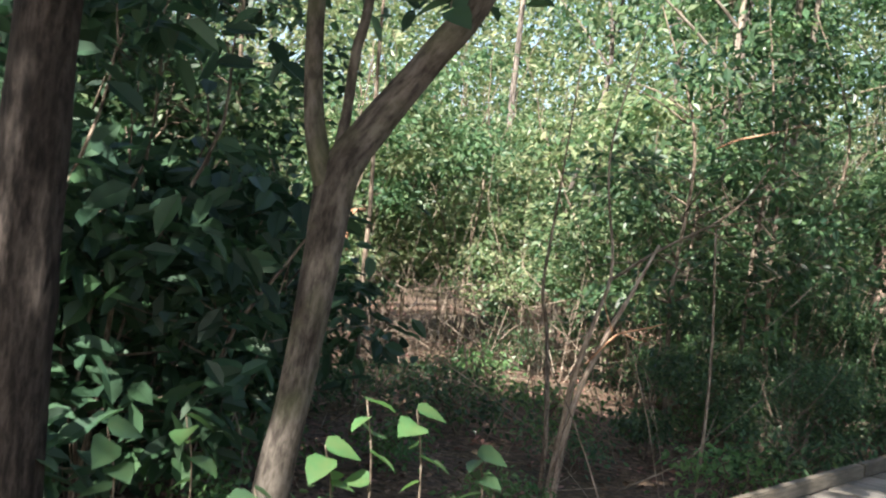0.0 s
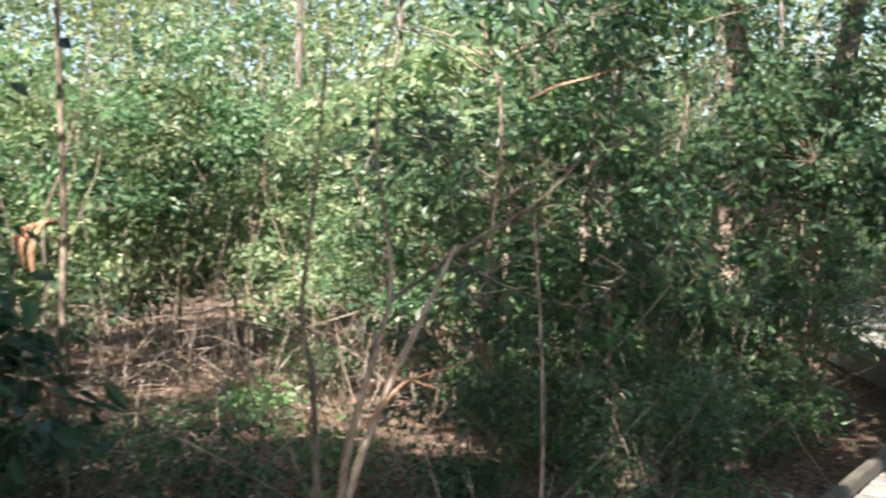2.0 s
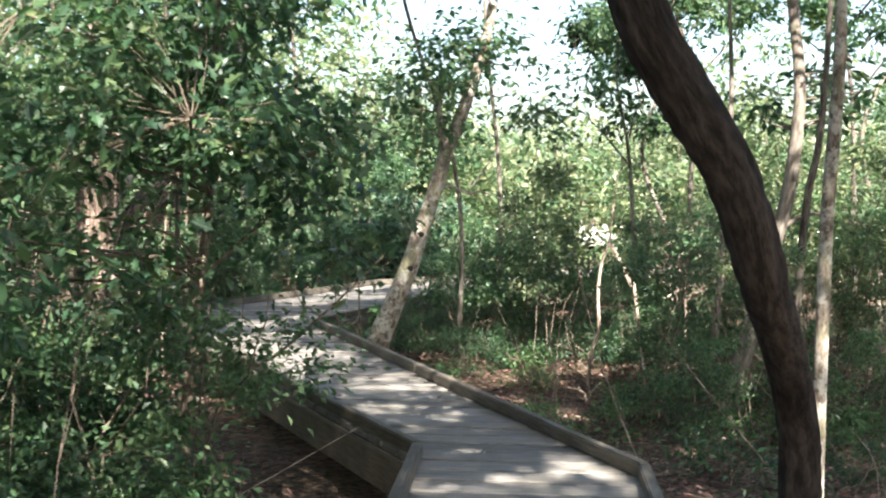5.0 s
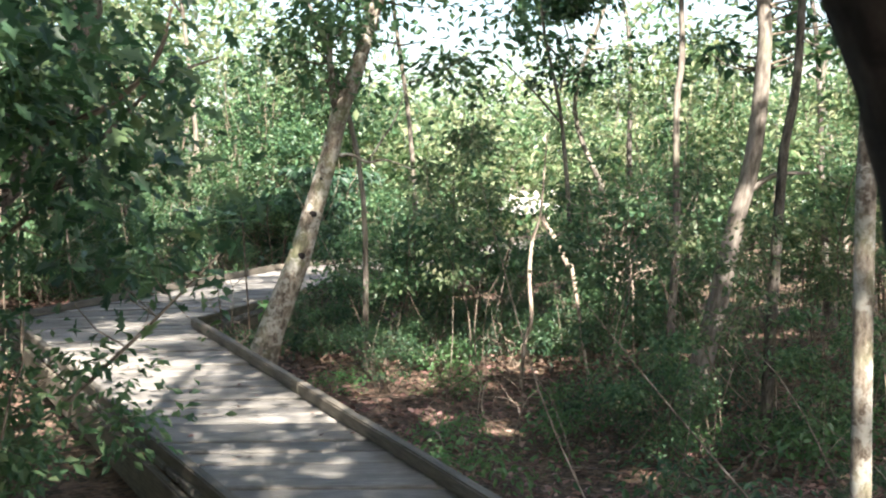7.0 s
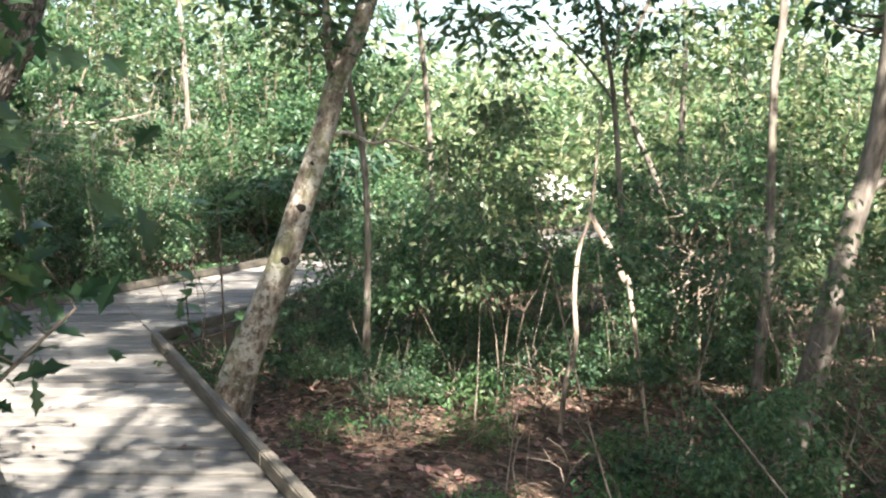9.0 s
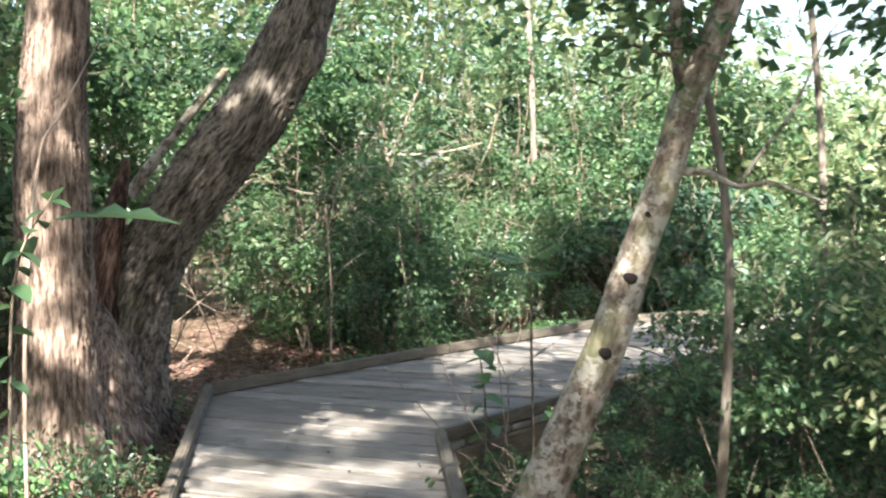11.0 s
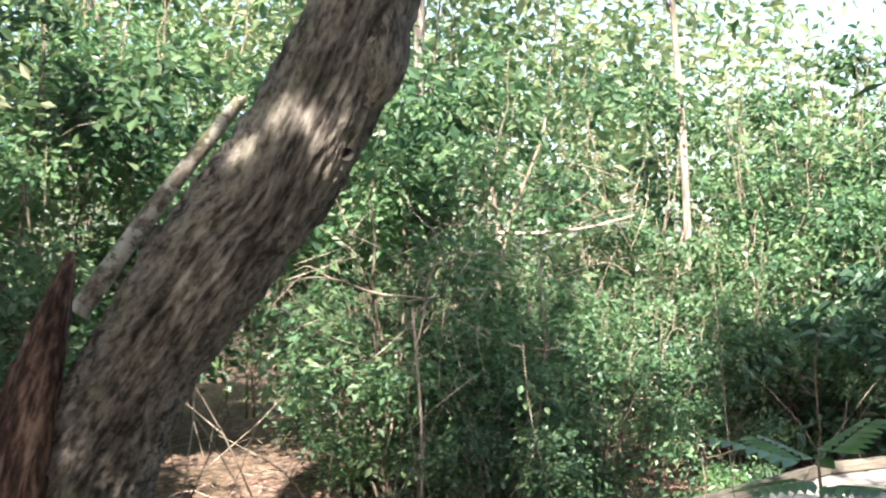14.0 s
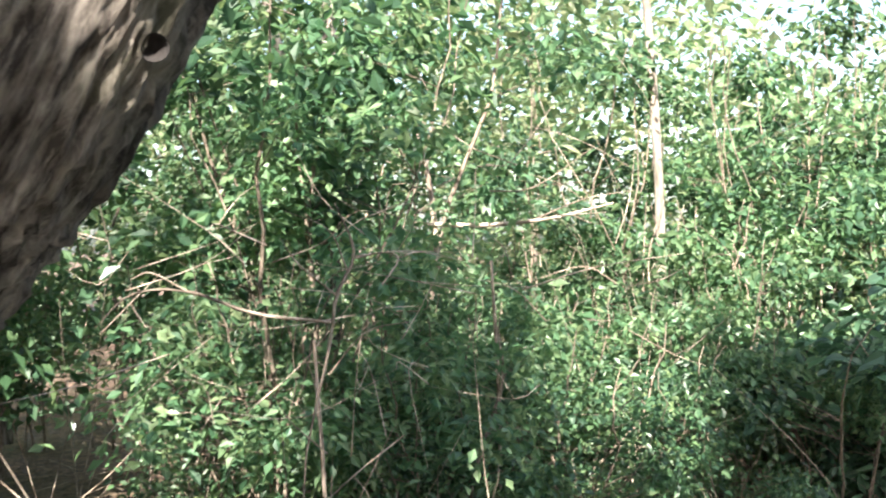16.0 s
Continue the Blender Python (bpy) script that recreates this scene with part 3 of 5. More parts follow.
tree("sapling_trunk", "thin straight grey sapling beside a slim tree", [
    [(11.71, 13.87, -1.1, 0.04), (11.75, 13.84, -0.12, 0.036), (11.8, 13.8, 0.52, 0.033), (11.82, 13.79, 0.86, 0.03), (11.85, 13.77, 1.79, 0.027), (11.9, 13.73, 2.42, 0.024), (11.9, 13.8, 4.5, 0.01)]],
    BARK_SMOOTH, [((10.6, 11.6, 4.6), (1.5, 1.5, 0.7), 34, 60)], LEAF_SHRUB, 25, 0.07, "oval", 10, wobble=0.04)

# large twin-trunked tree by the bend
G_TWIN = 31
twin = thing("twin_trunk_tree", "large old tree with upright and leaning trunks and rotten red cleft", "tree", (7.4, 19.0, -0.1))
off = np.array([7.4, 19.0, -0.1, 0])


def twin_limb(name, rows, mat, n, label="", **kw):
    v, f, gr = tube(spline(np.asarray(rows, float) - off, n), **kw)
    return part(name, mesh_of(name, v, f, mat, gr), twin, label)


twin_limb("upright_trunk", [(7.13, 18.66, -0.35, 0.30), (7.14, 18.66, 0.2, 0.25), (7.15, 18.64, 0.7, 0.225), (7.155, 18.63, 1.1, 0.218), (7.155, 18.62, 1.55, 0.212), (7.17, 18.61, 1.9, 0.195), (7.19, 18.6, 2.2, 0.183), (7.24, 18.6, 2.65, 0.175), (7.3, 18.6, 3.6, 0.16), (7.2, 18.7, 5.2, 0.12), (7.3, 18.6, 7.2, 0.05)], BARK_RED, 190, "upright trunk with peeling reddish bark", sides=120, ridge=0.13, ridges=19, wobble=0.035, seed=5, flare=0.5)
twin_limb("leaning_trunk", [(7.45, 19.55, -0.35, 0.4), (7.52, 19.54, 0.2, 0.33), (7.6, 19.5, 0.55, 0.285), (7.69, 19.45, 0.82, 0.25), (7.8, 19.38, 1.06, 0.225), (7.93, 19.27, 1.29, 0.212), (8.10, 19.13, 1.53, 0.215), (8.30, 19.02, 1.79, 0.212), (8.48, 18.93, 2.02, 0.205), (8.69, 18.87, 2.44, 0.192), (8.84, 18.84, 2.86, 0.165), (8.95, 18.8, 3.6, 0.15), (9.3, 18.9, 5.2, 0.11), (9.6, 19.2, 7.0, 0.04)], BARK_GREY, 190, "leaning trunk with deeply ridged grey bark", sides=120, ridge=0.17, ridges=16, wobble=0.04, seed=8, flare=0.5)
twin_limb("burl", [(8.72, 18.80, 2.2, 0.05), (8.77, 18.80, 2.3, 0.10), (8.79, 18.82, 2.42, 0.125), (8.8, 18.84, 2.56, 0.11), (8.8, 18.86, 2.7, 0.05)], BARK_GREY, 14, "rounded burl", sides=18, ridge=0.08, wobble=0.08, seed=4)
twin_limb("split_wood", [(7.34, 19.22, 0.2, 0.14), (7.4, 19.27, 0.75, 0.13), (7.5, 19.33, 1.15, 0.105), (7.58, 19.37, 1.42, 0.065), (7.63, 19.4, 1.6, 0.035), (7.65, 19.42, 1.7, 0.012)], ROT, 30, "splintered red rotten heartwood", sides=28, ridge=0.3, ridges=5, wobble=0.12, seed=9)
twin_limb("root_flare", [(7.36, 18.98, -0.45, 0.46), (7.36, 18.97, -0.1, 0.38), (7.37, 19.0, 0.15, 0.28), (7.38, 19.05, 0.4, 0.2), (7.4, 19.1, 0.6, 0.12), (7.42, 19.14, 0.75, 0.03)], BARK_RED, 30, "broad buttressed root collar", sides=48, ridge=0.2, ridges=9, wobble=0.1, seed=12)
twin_limb("dead_stub", [(7.66, 19.55, 1.45, 0.045), (7.88, 19.53, 1.75, 0.04), (8.12, 19.48, 2.05, 0.036), (8.31, 19.43, 2.28, 0.028), (8.33, 19.42, 2.32, 0.016)], BARK_PALE, 24, "bleached barkless dead limb", sides=12, ridge=0.12, ridges=4, wobble=0.08, seed=10)
# near-black plug whose colour gives the hole its shade
v, f, gr = tube([(0, -0.012, 0, 0.024), (0, 0.0, 0, 0.022), (0, 0.01, 0, 0.015), (0, 0.02, 0, 0.004)], 14, wobble=0.1, seed=3)
kn = part("knot_hole", mesh_of("knot_hole", v, f, KNOT, gr), twin, "small knot hole with its shade coloured in near black")
kn.location = Vector((8.655, 18.757, 2.02)) - twin.location
g = np.random.default_rng(G_TWIN)
c, pts, o3 = crown_points(g, 80, 80, (1.3, 0.2, 6.6), (2.4, 2.2, 1.5))
v, f = leaves(pts, 0.085 * g.uniform(0.6, 1.2, len(pts)), g, "oval", 0.5, o3)
part("crown", mesh_of("crown", v, f, LEAF_SHRUB, smooth=False), twin)

# trunk at the very start, its dark bark colour standing in for shade
e0 = Vector((0.956, -1.087, 0))
tx, ty = e0.x - 4.5 * math.sin(radians(21.2)), e0.y + 4.5 * math.cos(radians(21.2))
tree("old_trunk", "ridged trunk with deep shade put into its dark bark", [
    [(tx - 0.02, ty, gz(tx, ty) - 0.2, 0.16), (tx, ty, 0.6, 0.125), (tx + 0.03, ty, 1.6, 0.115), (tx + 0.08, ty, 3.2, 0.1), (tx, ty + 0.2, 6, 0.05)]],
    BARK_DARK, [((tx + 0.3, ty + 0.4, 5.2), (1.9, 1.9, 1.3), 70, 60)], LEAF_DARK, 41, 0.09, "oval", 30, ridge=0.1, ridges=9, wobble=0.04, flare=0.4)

# ---- added trees with unseen broad crowns, placed to block the sun ----
for seed, (bx, by), (cx, cy, cz), (rx, ry, rz), n, girth in (
        (301, (4.3, 14.3), (5.75, 13.7, 6.4), (2.1, 1.5, 1.3), 100, 0.7),
        (306, (3.9, 13.2), (5.4, 13.6, 7.6), (1.9, 1.4, 0.9), 130, 0.7),
        (302, (-2.3, -0.6), (0.0, 1.8, 6.1), (3.2, 2.6, 0.9), 180, 0.7),
        (303, (12.1, 18.0), (11.15, 17.5, 6.2), (1.2, 1.0, 0.6), 36, 0.35),
        (304, (10.9, 6.4), (10.2, 7.5, 5.6), (2.6, 1.9, 0.8), 100, 0.7),
        (307, (4.9, 0.6), (2.9, 3.0, 6.3), (2.7, 1.9, 0.8), 160, 1.0),
        (309, (9.3, 5.7), (8.0, 7.4, 5.7), (1.8, 1.5, 0.7), 80, 0.8),
        (310, (12.9, 10.2), (10.2, 11.6, 5.9), (1.5, 1.3, 0.7), 46, 0.5),
        (311, (10.25, 16.15), (8.1, 17.2, 5.8), (1.4, 0.9, 0.5), 13, 0.3),
        (305, (8.4, 4.2), (7.4, 5.0, 6.2), (2.4, 1.8, 0.8), 80, 0.7)):
    zb = gz(bx, by)
    stems = [[(bx, by, zb - 0.2, 0.09 * girth), (bx + 0.05, by, 1.5, 0.075 * girth), (bx + 0.2 * (cx - bx), by + 0.2 * (cy - by), 3.4, 0.062 * girth), (bx + 0.3 * (cx - bx), by + 0.3 * (cy - by), cz - 1.0, 0.045 * girth), (bx + 0.4 * (cx - bx), by + 0.4 * (cy - by), cz + 0.4, 0.015)]]
    for q in range(5):
        a = q * 1.257 + seed
        stems.append([(bx + 0.28 * (cx - bx), by + 0.28 * (cy - by), cz - 1.4, 0.022), (cx + 0.4 * rx * math.cos(a), cy + 0.4 * ry * math.sin(a), cz - 0.4, 0.013), (cx + 0.85 * rx * math.cos(a), cy + 0.85 * ry * math.sin(a), cz + 0.1, 0.006)])
    # extra leaf clump that keeps the top of the upright trunk in shade
    inner = [((5.5, 13.86, 6.95), (0.75, 0.55, 0.5), 26, 90)] if seed == 301 else []
    tree("shade_tree", "slender tree with an unseen dense green crown added for shade", stems, BARK_SMOOTH, [((cx, cy, cz), (rx, ry, rz), n, 90), ((cx, cy, cz), (rx * 0.55, ry * 0.55, rz * 0.6), n // 3, 90), *inner], LEAF_SHRUB, seed, 0.19, "diamond", 12, "shade trees", wobble=0.05, ridge=0.04, ridges=6, flare=0.3)

for seed, bx, by, h, r, lm in ((321, 2.55, 9.7, 3.4, 0.75, LEAF_SHRUB), (322, 3.3, 10.5, 3.7, 0.9, LEAF_SHRUB), (323, 2.9, 11.7, 3.6, 0.9, LEAF_LIGHT), (324, 4.1, 11.4, 3.8, 0.9, LEAF_SHRUB), (325, 3.5, 10.2, 3.0, 0.7, LEAF_SHRUB),
                               (326, -1.6, 8.6, 4.6, 1.3, LEAF_DARK), (327, -3.0, 9.6, 4.8, 1.4, LEAF_DARK), (328, -0.9, 7.4, 4.4, 0.8, LEAF_DARK)):
    zb, g = gz(bx, by), np.random.default_rng(seed)
    stems = [[(bx, by, zb - 0.1, 0.024), (bx + g.normal(0, 0.05), by, 0.9, 0.02), (bx + g.normal(0, 0.12), by + g.normal(0, 0.1), h * 0.65, 0.014), (bx + g.normal(0, 0.2), by, h, 0.004)]]
    for q in range(6):
        a, z0 = g.uniform(0, 6.28), g.uniform(0.25, 0.75) * h
        stems.append([(bx, by, z0, 0.01), (bx + 0.5 * r * math.cos(a), by + 0.5 * r * math.sin(a), z0 + 0.2, 0.007), (bx + r * math.cos(a), by + r * math.sin(a), z0 + 0.3, 0.003)])
    tree("young_tree", "slender young tree with layered dark green leaves", stems, TWIG, [((bx, by, h * 0.58), (r, r, h * 0.4), int((38 if bx > 0 else 46) * r), 26)], lm, seed, 0.115, "oval", 8, "young trees", wobble=0.04)

# ---- background trees, and unseen ones added to cast shade ----
BACK_AND_SHADE_TREES = [  # x, y, height, crown radius
    (1.9, 16.8, 8.0, 1.5), (3.2, 12.4, 7.0, 1.6),
    (4.0, 16.0, 9.0, 1.6), (5.4, 21.0, 7.0, 1.6), (4.4, 23.5, 8.5, 2.0), (6.2, 25.5, 7.5, 1.8), (10.3, 25.0, 9.0, 2.0),
    (13.0, 25.5, 8.0, 1.6), (8.0, 28.5, 9.0, 2.2), (14.4, 17.3, 4.6, 1.3), (14.8, 14.6, 4.4, 1.2),
    (13.4, 11.6, 4.3, 1.1), (-2.4, 5.4, 7.0, 1.6), (-5.0, 3.0, 8.0, 3.0),
    (-1.8, -5.0, 7.5, 3.0), (3.4, -3.5, 7.5, 2.8), (4.8, 1.5, 7.5, 2.8), 
    (6.0, 13.0, 7.2, 0.7), (1.0, 21.0, 9.0, 2.4), (11.0, 29.5, 9.5, 2.4), (-7.5, 6.5, 9.0, 2.6), (-6.0, -2.5, 9.0, 3.2), (1.2, -7.5, 8.0, 3.0),
    (7.4, 0.5, 8.0, 3.0), (-4.6, 20.5, 9.0, 2.6), (17.0, 16.0, 5.0, 1.6), (16.6, 19.2, 5.2, 1.5), (12.6, 16.0, 4.3, 1.0)]
g = np.random.default_rng(77)
protos = []
for k in range(4):
    h = 6.5
    bend = g.normal(0, 0.22, (4, 2))
    rows = [(0, 0, -0.4, 0.055), (bend[0, 0] * 0.3, bend[0, 1] * 0.3, 1.2, 0.045), (bend[1, 0], bend[1, 1], 3.0, 0.036), (bend[2, 0] * 1.4, bend[2, 1] * 1.4, 4.8, 0.028), (bend[3, 0] * 1.6, bend[3, 1] * 1.6, h, 0.012)]
    limbs = [[(bend[1, 0], bend[1, 1], 2.9 + 0.5 * q, 0.022), (bend[1, 0] + math.cos(a) * 0.6, bend[1, 1] + math.sin(a) * 0.6, 3.4 + 0.5 * q, 0.016), (bend[1, 0] + math.cos(a) * 1.3, bend[1, 1] + math.sin(a) * 1.3, 3.9 + 0.6 * q, 0.007)] for q, a in enumerate(g.uniform(0, 6.28, 4))]
    t = tree("background_tree", "slender woodland tree with thin grey trunk and loose green crown, some added for shade", [rows, *limbs], BARK_SMOOTH if k % 2 else BARK_GREY,
             [((0, 0, 5.3), (1.7, 1.7, 1.2), 34, 80), ((0.3, -0.2, 3.7), (1.2, 1.2, 0.4), 8, 45)], LEAF_LIGHT if k < 2 else LEAF_SHRUB, 100 + k, 0.155, "diamond", 12, "woodland trees", open_gaps=False, wobble=0.05, ridge=0.04, ridges=6, flare=0.3)
    protos.append([t, False])
for k, (x, y, h, cr) in enumerate(BACK_AND_SHADE_TREES):
    pr = protos[k % 4]
    s = cr / 1.7
    m = pose(x, y, gz(x, y) + 0.1, 0, 0, k * 71) @ Matrix.Diagonal((s, s, h / 6.7, 1))
    if pr[1]:
        copy_thing(pr[0], m)
    else:
        pr[0].matrix_basis, pr[1] = m, True


# ---- shrubs ----
def shrub(label, seed, height, radius, clumps, per, leaf, leaf_mat, lift=0.25, stems=5, kind="oval", name="shrub", stem_mat=None, group="understorey shrubs", spread=0.17):
    g = np.random.default_rng(seed)
    ob = thing(name, label, "shrub", (0, 0, 0), group)
    allrows = []
    for k in range(stems):
        a, lean = g.uniform(0, 6.28), g.uniform(0.25, 0.75) * radius
        r0 = g.uniform(0.006, 0.016)
        rows = spline([(0.1 * math.cos(a), 0.1 * math.sin(a), -0.15, r0), (0.3 * lean * math.cos(a), 0.3 * lean * math.sin(a), height * 0.35, r0 * 0.8),
                       (lean * math.cos(a + 0.3), lean * math.sin(a + 0.3), height * 0.7, r0 * 0.55), (lean * 1.2 * math.cos(a + 0.5), lean * 1.2 * math.sin(a + 0.5), height * 0.97, 0.003)], 14)
        rows[1:, :2] += np.cumsum(g.normal(0, 0.028, (13, 2)), 0)
        allrows.append(rows)
        v, f, gr = tube(rows, 6, seed=seed + k)
        part("stem", mesh_of("stem", v, f, stem_mat or TWIG, gr), ob)
    c, pts, o3 = crown_points(g, clumps, per, (0, 0, height * (0.5 + lift / 2)), (radius, radius, height * (0.5 - lift / 2)), 0.35, spread)
    pts[:, 2] = np.maximum(pts[:, 2], 0.03)
    v, f = leaves(pts, leaf * g.uniform(0.6, 1.3, len(pts)), g, kind, 0.5, o3)
    part("foliage", mesh_of("foliage", v, f, leaf_mat, smooth=False), ob)
    tw = twigs_to(c, np.vstack(allrows), g, 0.004)
    tagged(part("twig_spray", mesh_of("twig_spray", *(lambda v, f, gr: (v, f, stem_mat or TWIG, gr))(*joined(tw))), ob), kind="stuff")
    return ob


SHRUBS = {
    "dense": [shrub("dense dark green leafy shrub with thin brown stems", 200, 1.9, 1.0, 52, 50, 0.075, LEAF_SHRUB, 0.1, kind="diamond"),
              shrub("broad green shrub with small oval leaves", 201, 1.6, 1.1, 60, 44, 0.065, LEAF_SHRUB, 0.08, kind="diamond"),
              shrub("leafy shrub of mixed light and dark green", 202, 2.2, 1.0, 52, 50, 0.085, LEAF_LIGHT, 0.12, kind="diamond")],
    "tall": [shrub("tall thin-stemmed sapling clump with airy leaves", 210, 3.4, 1.1, 58, 46, 0.08, LEAF_LIGHT, 0.15, 4, kind="diamond"),
             shrub("tall leafy sapling clump in dappled light", 211, 3.8, 1.2, 56, 46, 0.095, LEAF_SHRUB, 0.12, 4, kind="diamond"),
             shrub("tall sapling clump with bright green leaves", 212, 3.2, 1.0, 60, 44, 0.085, LEAF_LIGHT, 0.2, 4, kind="diamond")],
    "broad": [shrub("shrub with large broad leaves, deep shade put into their dark colour", 240, 1.8, 0.95, 44, 20, 0.15, LEAF_DARK, 0.05, 4),
              shrub("thicket of large green leaves, darkened in colour for shade", 241, 2.5, 1.0, 50, 20, 0.16, LEAF_DARK, 0.05, 4)],
    "glade": [shrub("tall clump of yellow-green leaves, paled to look sunlit", 250, 3.6, 1.2, 60, 42, 0.11, LEAF_GLADE, 0.1, 4, kind="diamond"),
              shrub("bright green sapling clump, paled to look sunlit", 251, 3.0, 1.1, 56, 42, 0.09, LEAF_GLADE, 0.15, 4, kind="diamond")],
    "low": [shrub("low patch of glossy green seedlings", 220, 0.55, 0.55, 26, 22, 0.065, LEAF_SHRUB, 0.0, 4, name="undergrowth_plant", group="low undergrowth"),
            shrub("low fresh green undergrowth plant", 221, 0.45, 0.5, 22, 22, 0.07, LEAF_FRESH, 0.0, 4, name="undergrowth_plant", group="low undergrowth")],
    "airy": [shrub("sparse sapling with bare stems below and a light crown", 230, 3.0, 0.9, 48, 26, 0.09, LEAF_LIGHT, 0.3, 3, kind="diamond"),
             shrub("sparse thin sapling with light green leaves", 231, 3.3, 0.9, 48, 26, 0.09, LEAF_GLADE, 0.35, 3, kind="diamond")],
}
PLACED = {}


def plant(kind, x, y, s=1.0, up=1.0):
    k = PLACED.get(kind, 0)
    PLACED[kind] = k + 1
    ob = SHRUBS[kind][k % len(SHRUBS[kind])]
    m = pose(x, y, gz(x, y), 0, 0, (k * 137.5 + 40) % 360) @ Matrix.Diagonal((s, s, s * up, 1))
    if k < len(SHRUBS[kind]):
        ob.matrix_basis = m
        return ob
    return copy_thing(ob, m)


def in_sun_lane(x, y):
    """Clearings in the thicket, open towards the sun."""
    t = min(1, max(0, ((x - 7.9) * 1.2 + (y - 20.2) * 6.8) / 47.68))
    if math.hypot(x - 7.9 - 1.2 * t, y - 20.2 - 6.8 * t) < 0.8:  # bare strip behind the twin-trunked tree
        return True
    if x > 10.2 and y < 30 and abs((x - 4.7) * 0.766 - (y - 7.4) * 0.643) < (0.75 if x + y > 33 else 0.35) and x + y > 24:  # view through to the far clearing
        return True
    for ax, ay, w, length in ((7.35, 18.8, 1.1, 5.0), (0.9, 13.6, 1.6, 5.0), (9.15, 22.0, 0.85, 2.4)):
        dx, dy = x - ax, y - ay
        along = -0.343 * dx - 0.94 * dy
        if -0.6 < along < length and abs(0.94 * dx - 0.343 * dy) < w:
            return True
    return False


def spread_out(kind, n, x0, x1, y0, y1, seed, s0, s1, gap=0.4, keep=None):
    """n plants of a kind over a stretch of the plan, clear of the boardwalk and of the large trunks."""
    g = np.random.default_rng(seed)
    done, tries = [], 0
    while len(done) < n and tries < 4000:
        tries += 1
        x, y, s = g.uniform(x0, x1), g.uniform(y0, y1), g.uniform(s0, s1)
        if deck_gap(x, y) < gap * s or (keep and not keep(x, y)) or ((kind != "low" or y > 20.4) and in_sun_lane(x, y) and not (kind == "low" and x > 10.6)):
            continue
        if any(math.hypot(x - a, y - b) < 0.55 * s for a, b in done):
            continue
        done.append((x, y))
        plant(kind, x, y, s)


def left_of(ax, ay, bx, by):
    return lambda x, y: (bx - ax) * (y - ay) - (by - ay) * (x - ax) > 0


# thicket on the far side of the first stretch
spread_out("dense", 36, -3.5, 6.3, 7.0, 14.5, 1, 0.65, 1.1, 1.0, lambda x, y: left_of(1.5, 4.1, 6.5, 10.96)(x, y) and not (-0.8 < x < 2.3 and y < 11.5))
spread_out("tall", 20, -6, 6.5, 11.5, 18.5, 2, 0.85, 1.2, 1.2, lambda x, y: left_of(1.5, 4.1, 7.6, 19)(x, y) and not (-0.6 < x < 1.9 and y < 15.5))
spread_out("glade", 14, -5, 6, 15.5, 23, 22, 0.9, 1.3, 1.2, left_of(1.5, 4.1, 7.0, 19))
spread_out("glade", 5, -1.5, 2.6, 12.3, 15.5, 23, 0.8, 1.0, 1.2)
spread_out("broad", 24, -4.5, -0.55, 3.9, 9.5, 3, 0.75, 1.25, 0.9)
spread_out("tall", 15, -6, -1.0, 6.5, 12, 4, 0.85, 1.2, 1.0)
spread_out("low", 26, -2.5, 5.6, 4.8, 11.5, 5, 0.6, 1.2, 0.3, left_of(1.3, 4.1, 6.4, 11.1))
for x, y, sc in ((5.2, 12.9, 1.0), (4.75, 13.3, 1.15), (5.75, 13.4, 0.8)):
    plant("dense", x, y, sc)
# open low ground on the near side of the second stretch
spread_out("airy", 20, 10.2, 17, 13.5, 20, 6, 0.6, 0.95, 1.0, lambda x, y: not left_of(9.6, 17.0, 20, 21.0)(x, y))
spread_out("tall", 18, 14, 22, 12, 20.5, 7, 0.5, 0.75, 1.0, lambda x, y: not left_of(9.3, 17.0, 20, 20.0)(x, y))
spread_out("dense", 12, 10.8, 17, 15.0, 20, 17, 0.5, 0.8, 0.8, lambda x, y: not left_of(9.6, 17.0, 20, 21.0)(x, y))
for x, y, s in ((12.5, 14.6, 1.0), (13.4, 13.4, 1.1), (14.5, 15.2, 1.2), (16.5, 17.5, 1.5), (18, 16, 1.6), (14.6, 16.2, 1.3), (15.2, 13.2, 1.4), (12.7, 10.9, 1.3), (12.9, 15.9, 1.0), (15.4, 18.6, 1.2)):
    plant("airy", x, y, s)
spread_out("airy", 10, 12.2, 17, 8, 14, 8, 0.8, 1.1, 1.0)
spread_out("tall", 14, 15, 22, 5, 14, 9, 0.55, 0.85, 1.0)
spread_out("low", 44, 8.8, 14, 9.5, 18, 10, 0.5, 1.0, 0.25, lambda x, y: not left_of(7.3, 9.8, 9.3, 17.4)(x, y))
for x, y, s in ((10.35, 17.5, 0.5), (10.9, 17.9, 0.58), (11.6, 18.5, 0.65), (10.75, 16.8, 0.6), (11.4, 17.2, 0.75), (12.2, 18.6, 0.8)):
    plant("dense", x, y, s)
spread_out("dense", 18, 9.8, 14.5, 10.6, 17, 18, 0.3, 0.55, 0.6, lambda x, y: not left_of(7.9, 9.8, 9.9, 17.4)(x, y))
spread_out("airy", 9, 10.6, 15, 11, 16, 19, 0.5, 0.8, 1.4, lambda x, y: not left_of(8.6, 9.8, 10.6, 17.4)(x, y) and math.hypot(x - 11.4, y - 13) > 0.5)
for x, y, sc in ((6.6, 17.3, 1.0), (6.95, 17.65, 0.9), (7.2, 17.95, 0.75), (6.3, 17.7, 1.1)):
    plant("low", x, y, sc, 1.2)
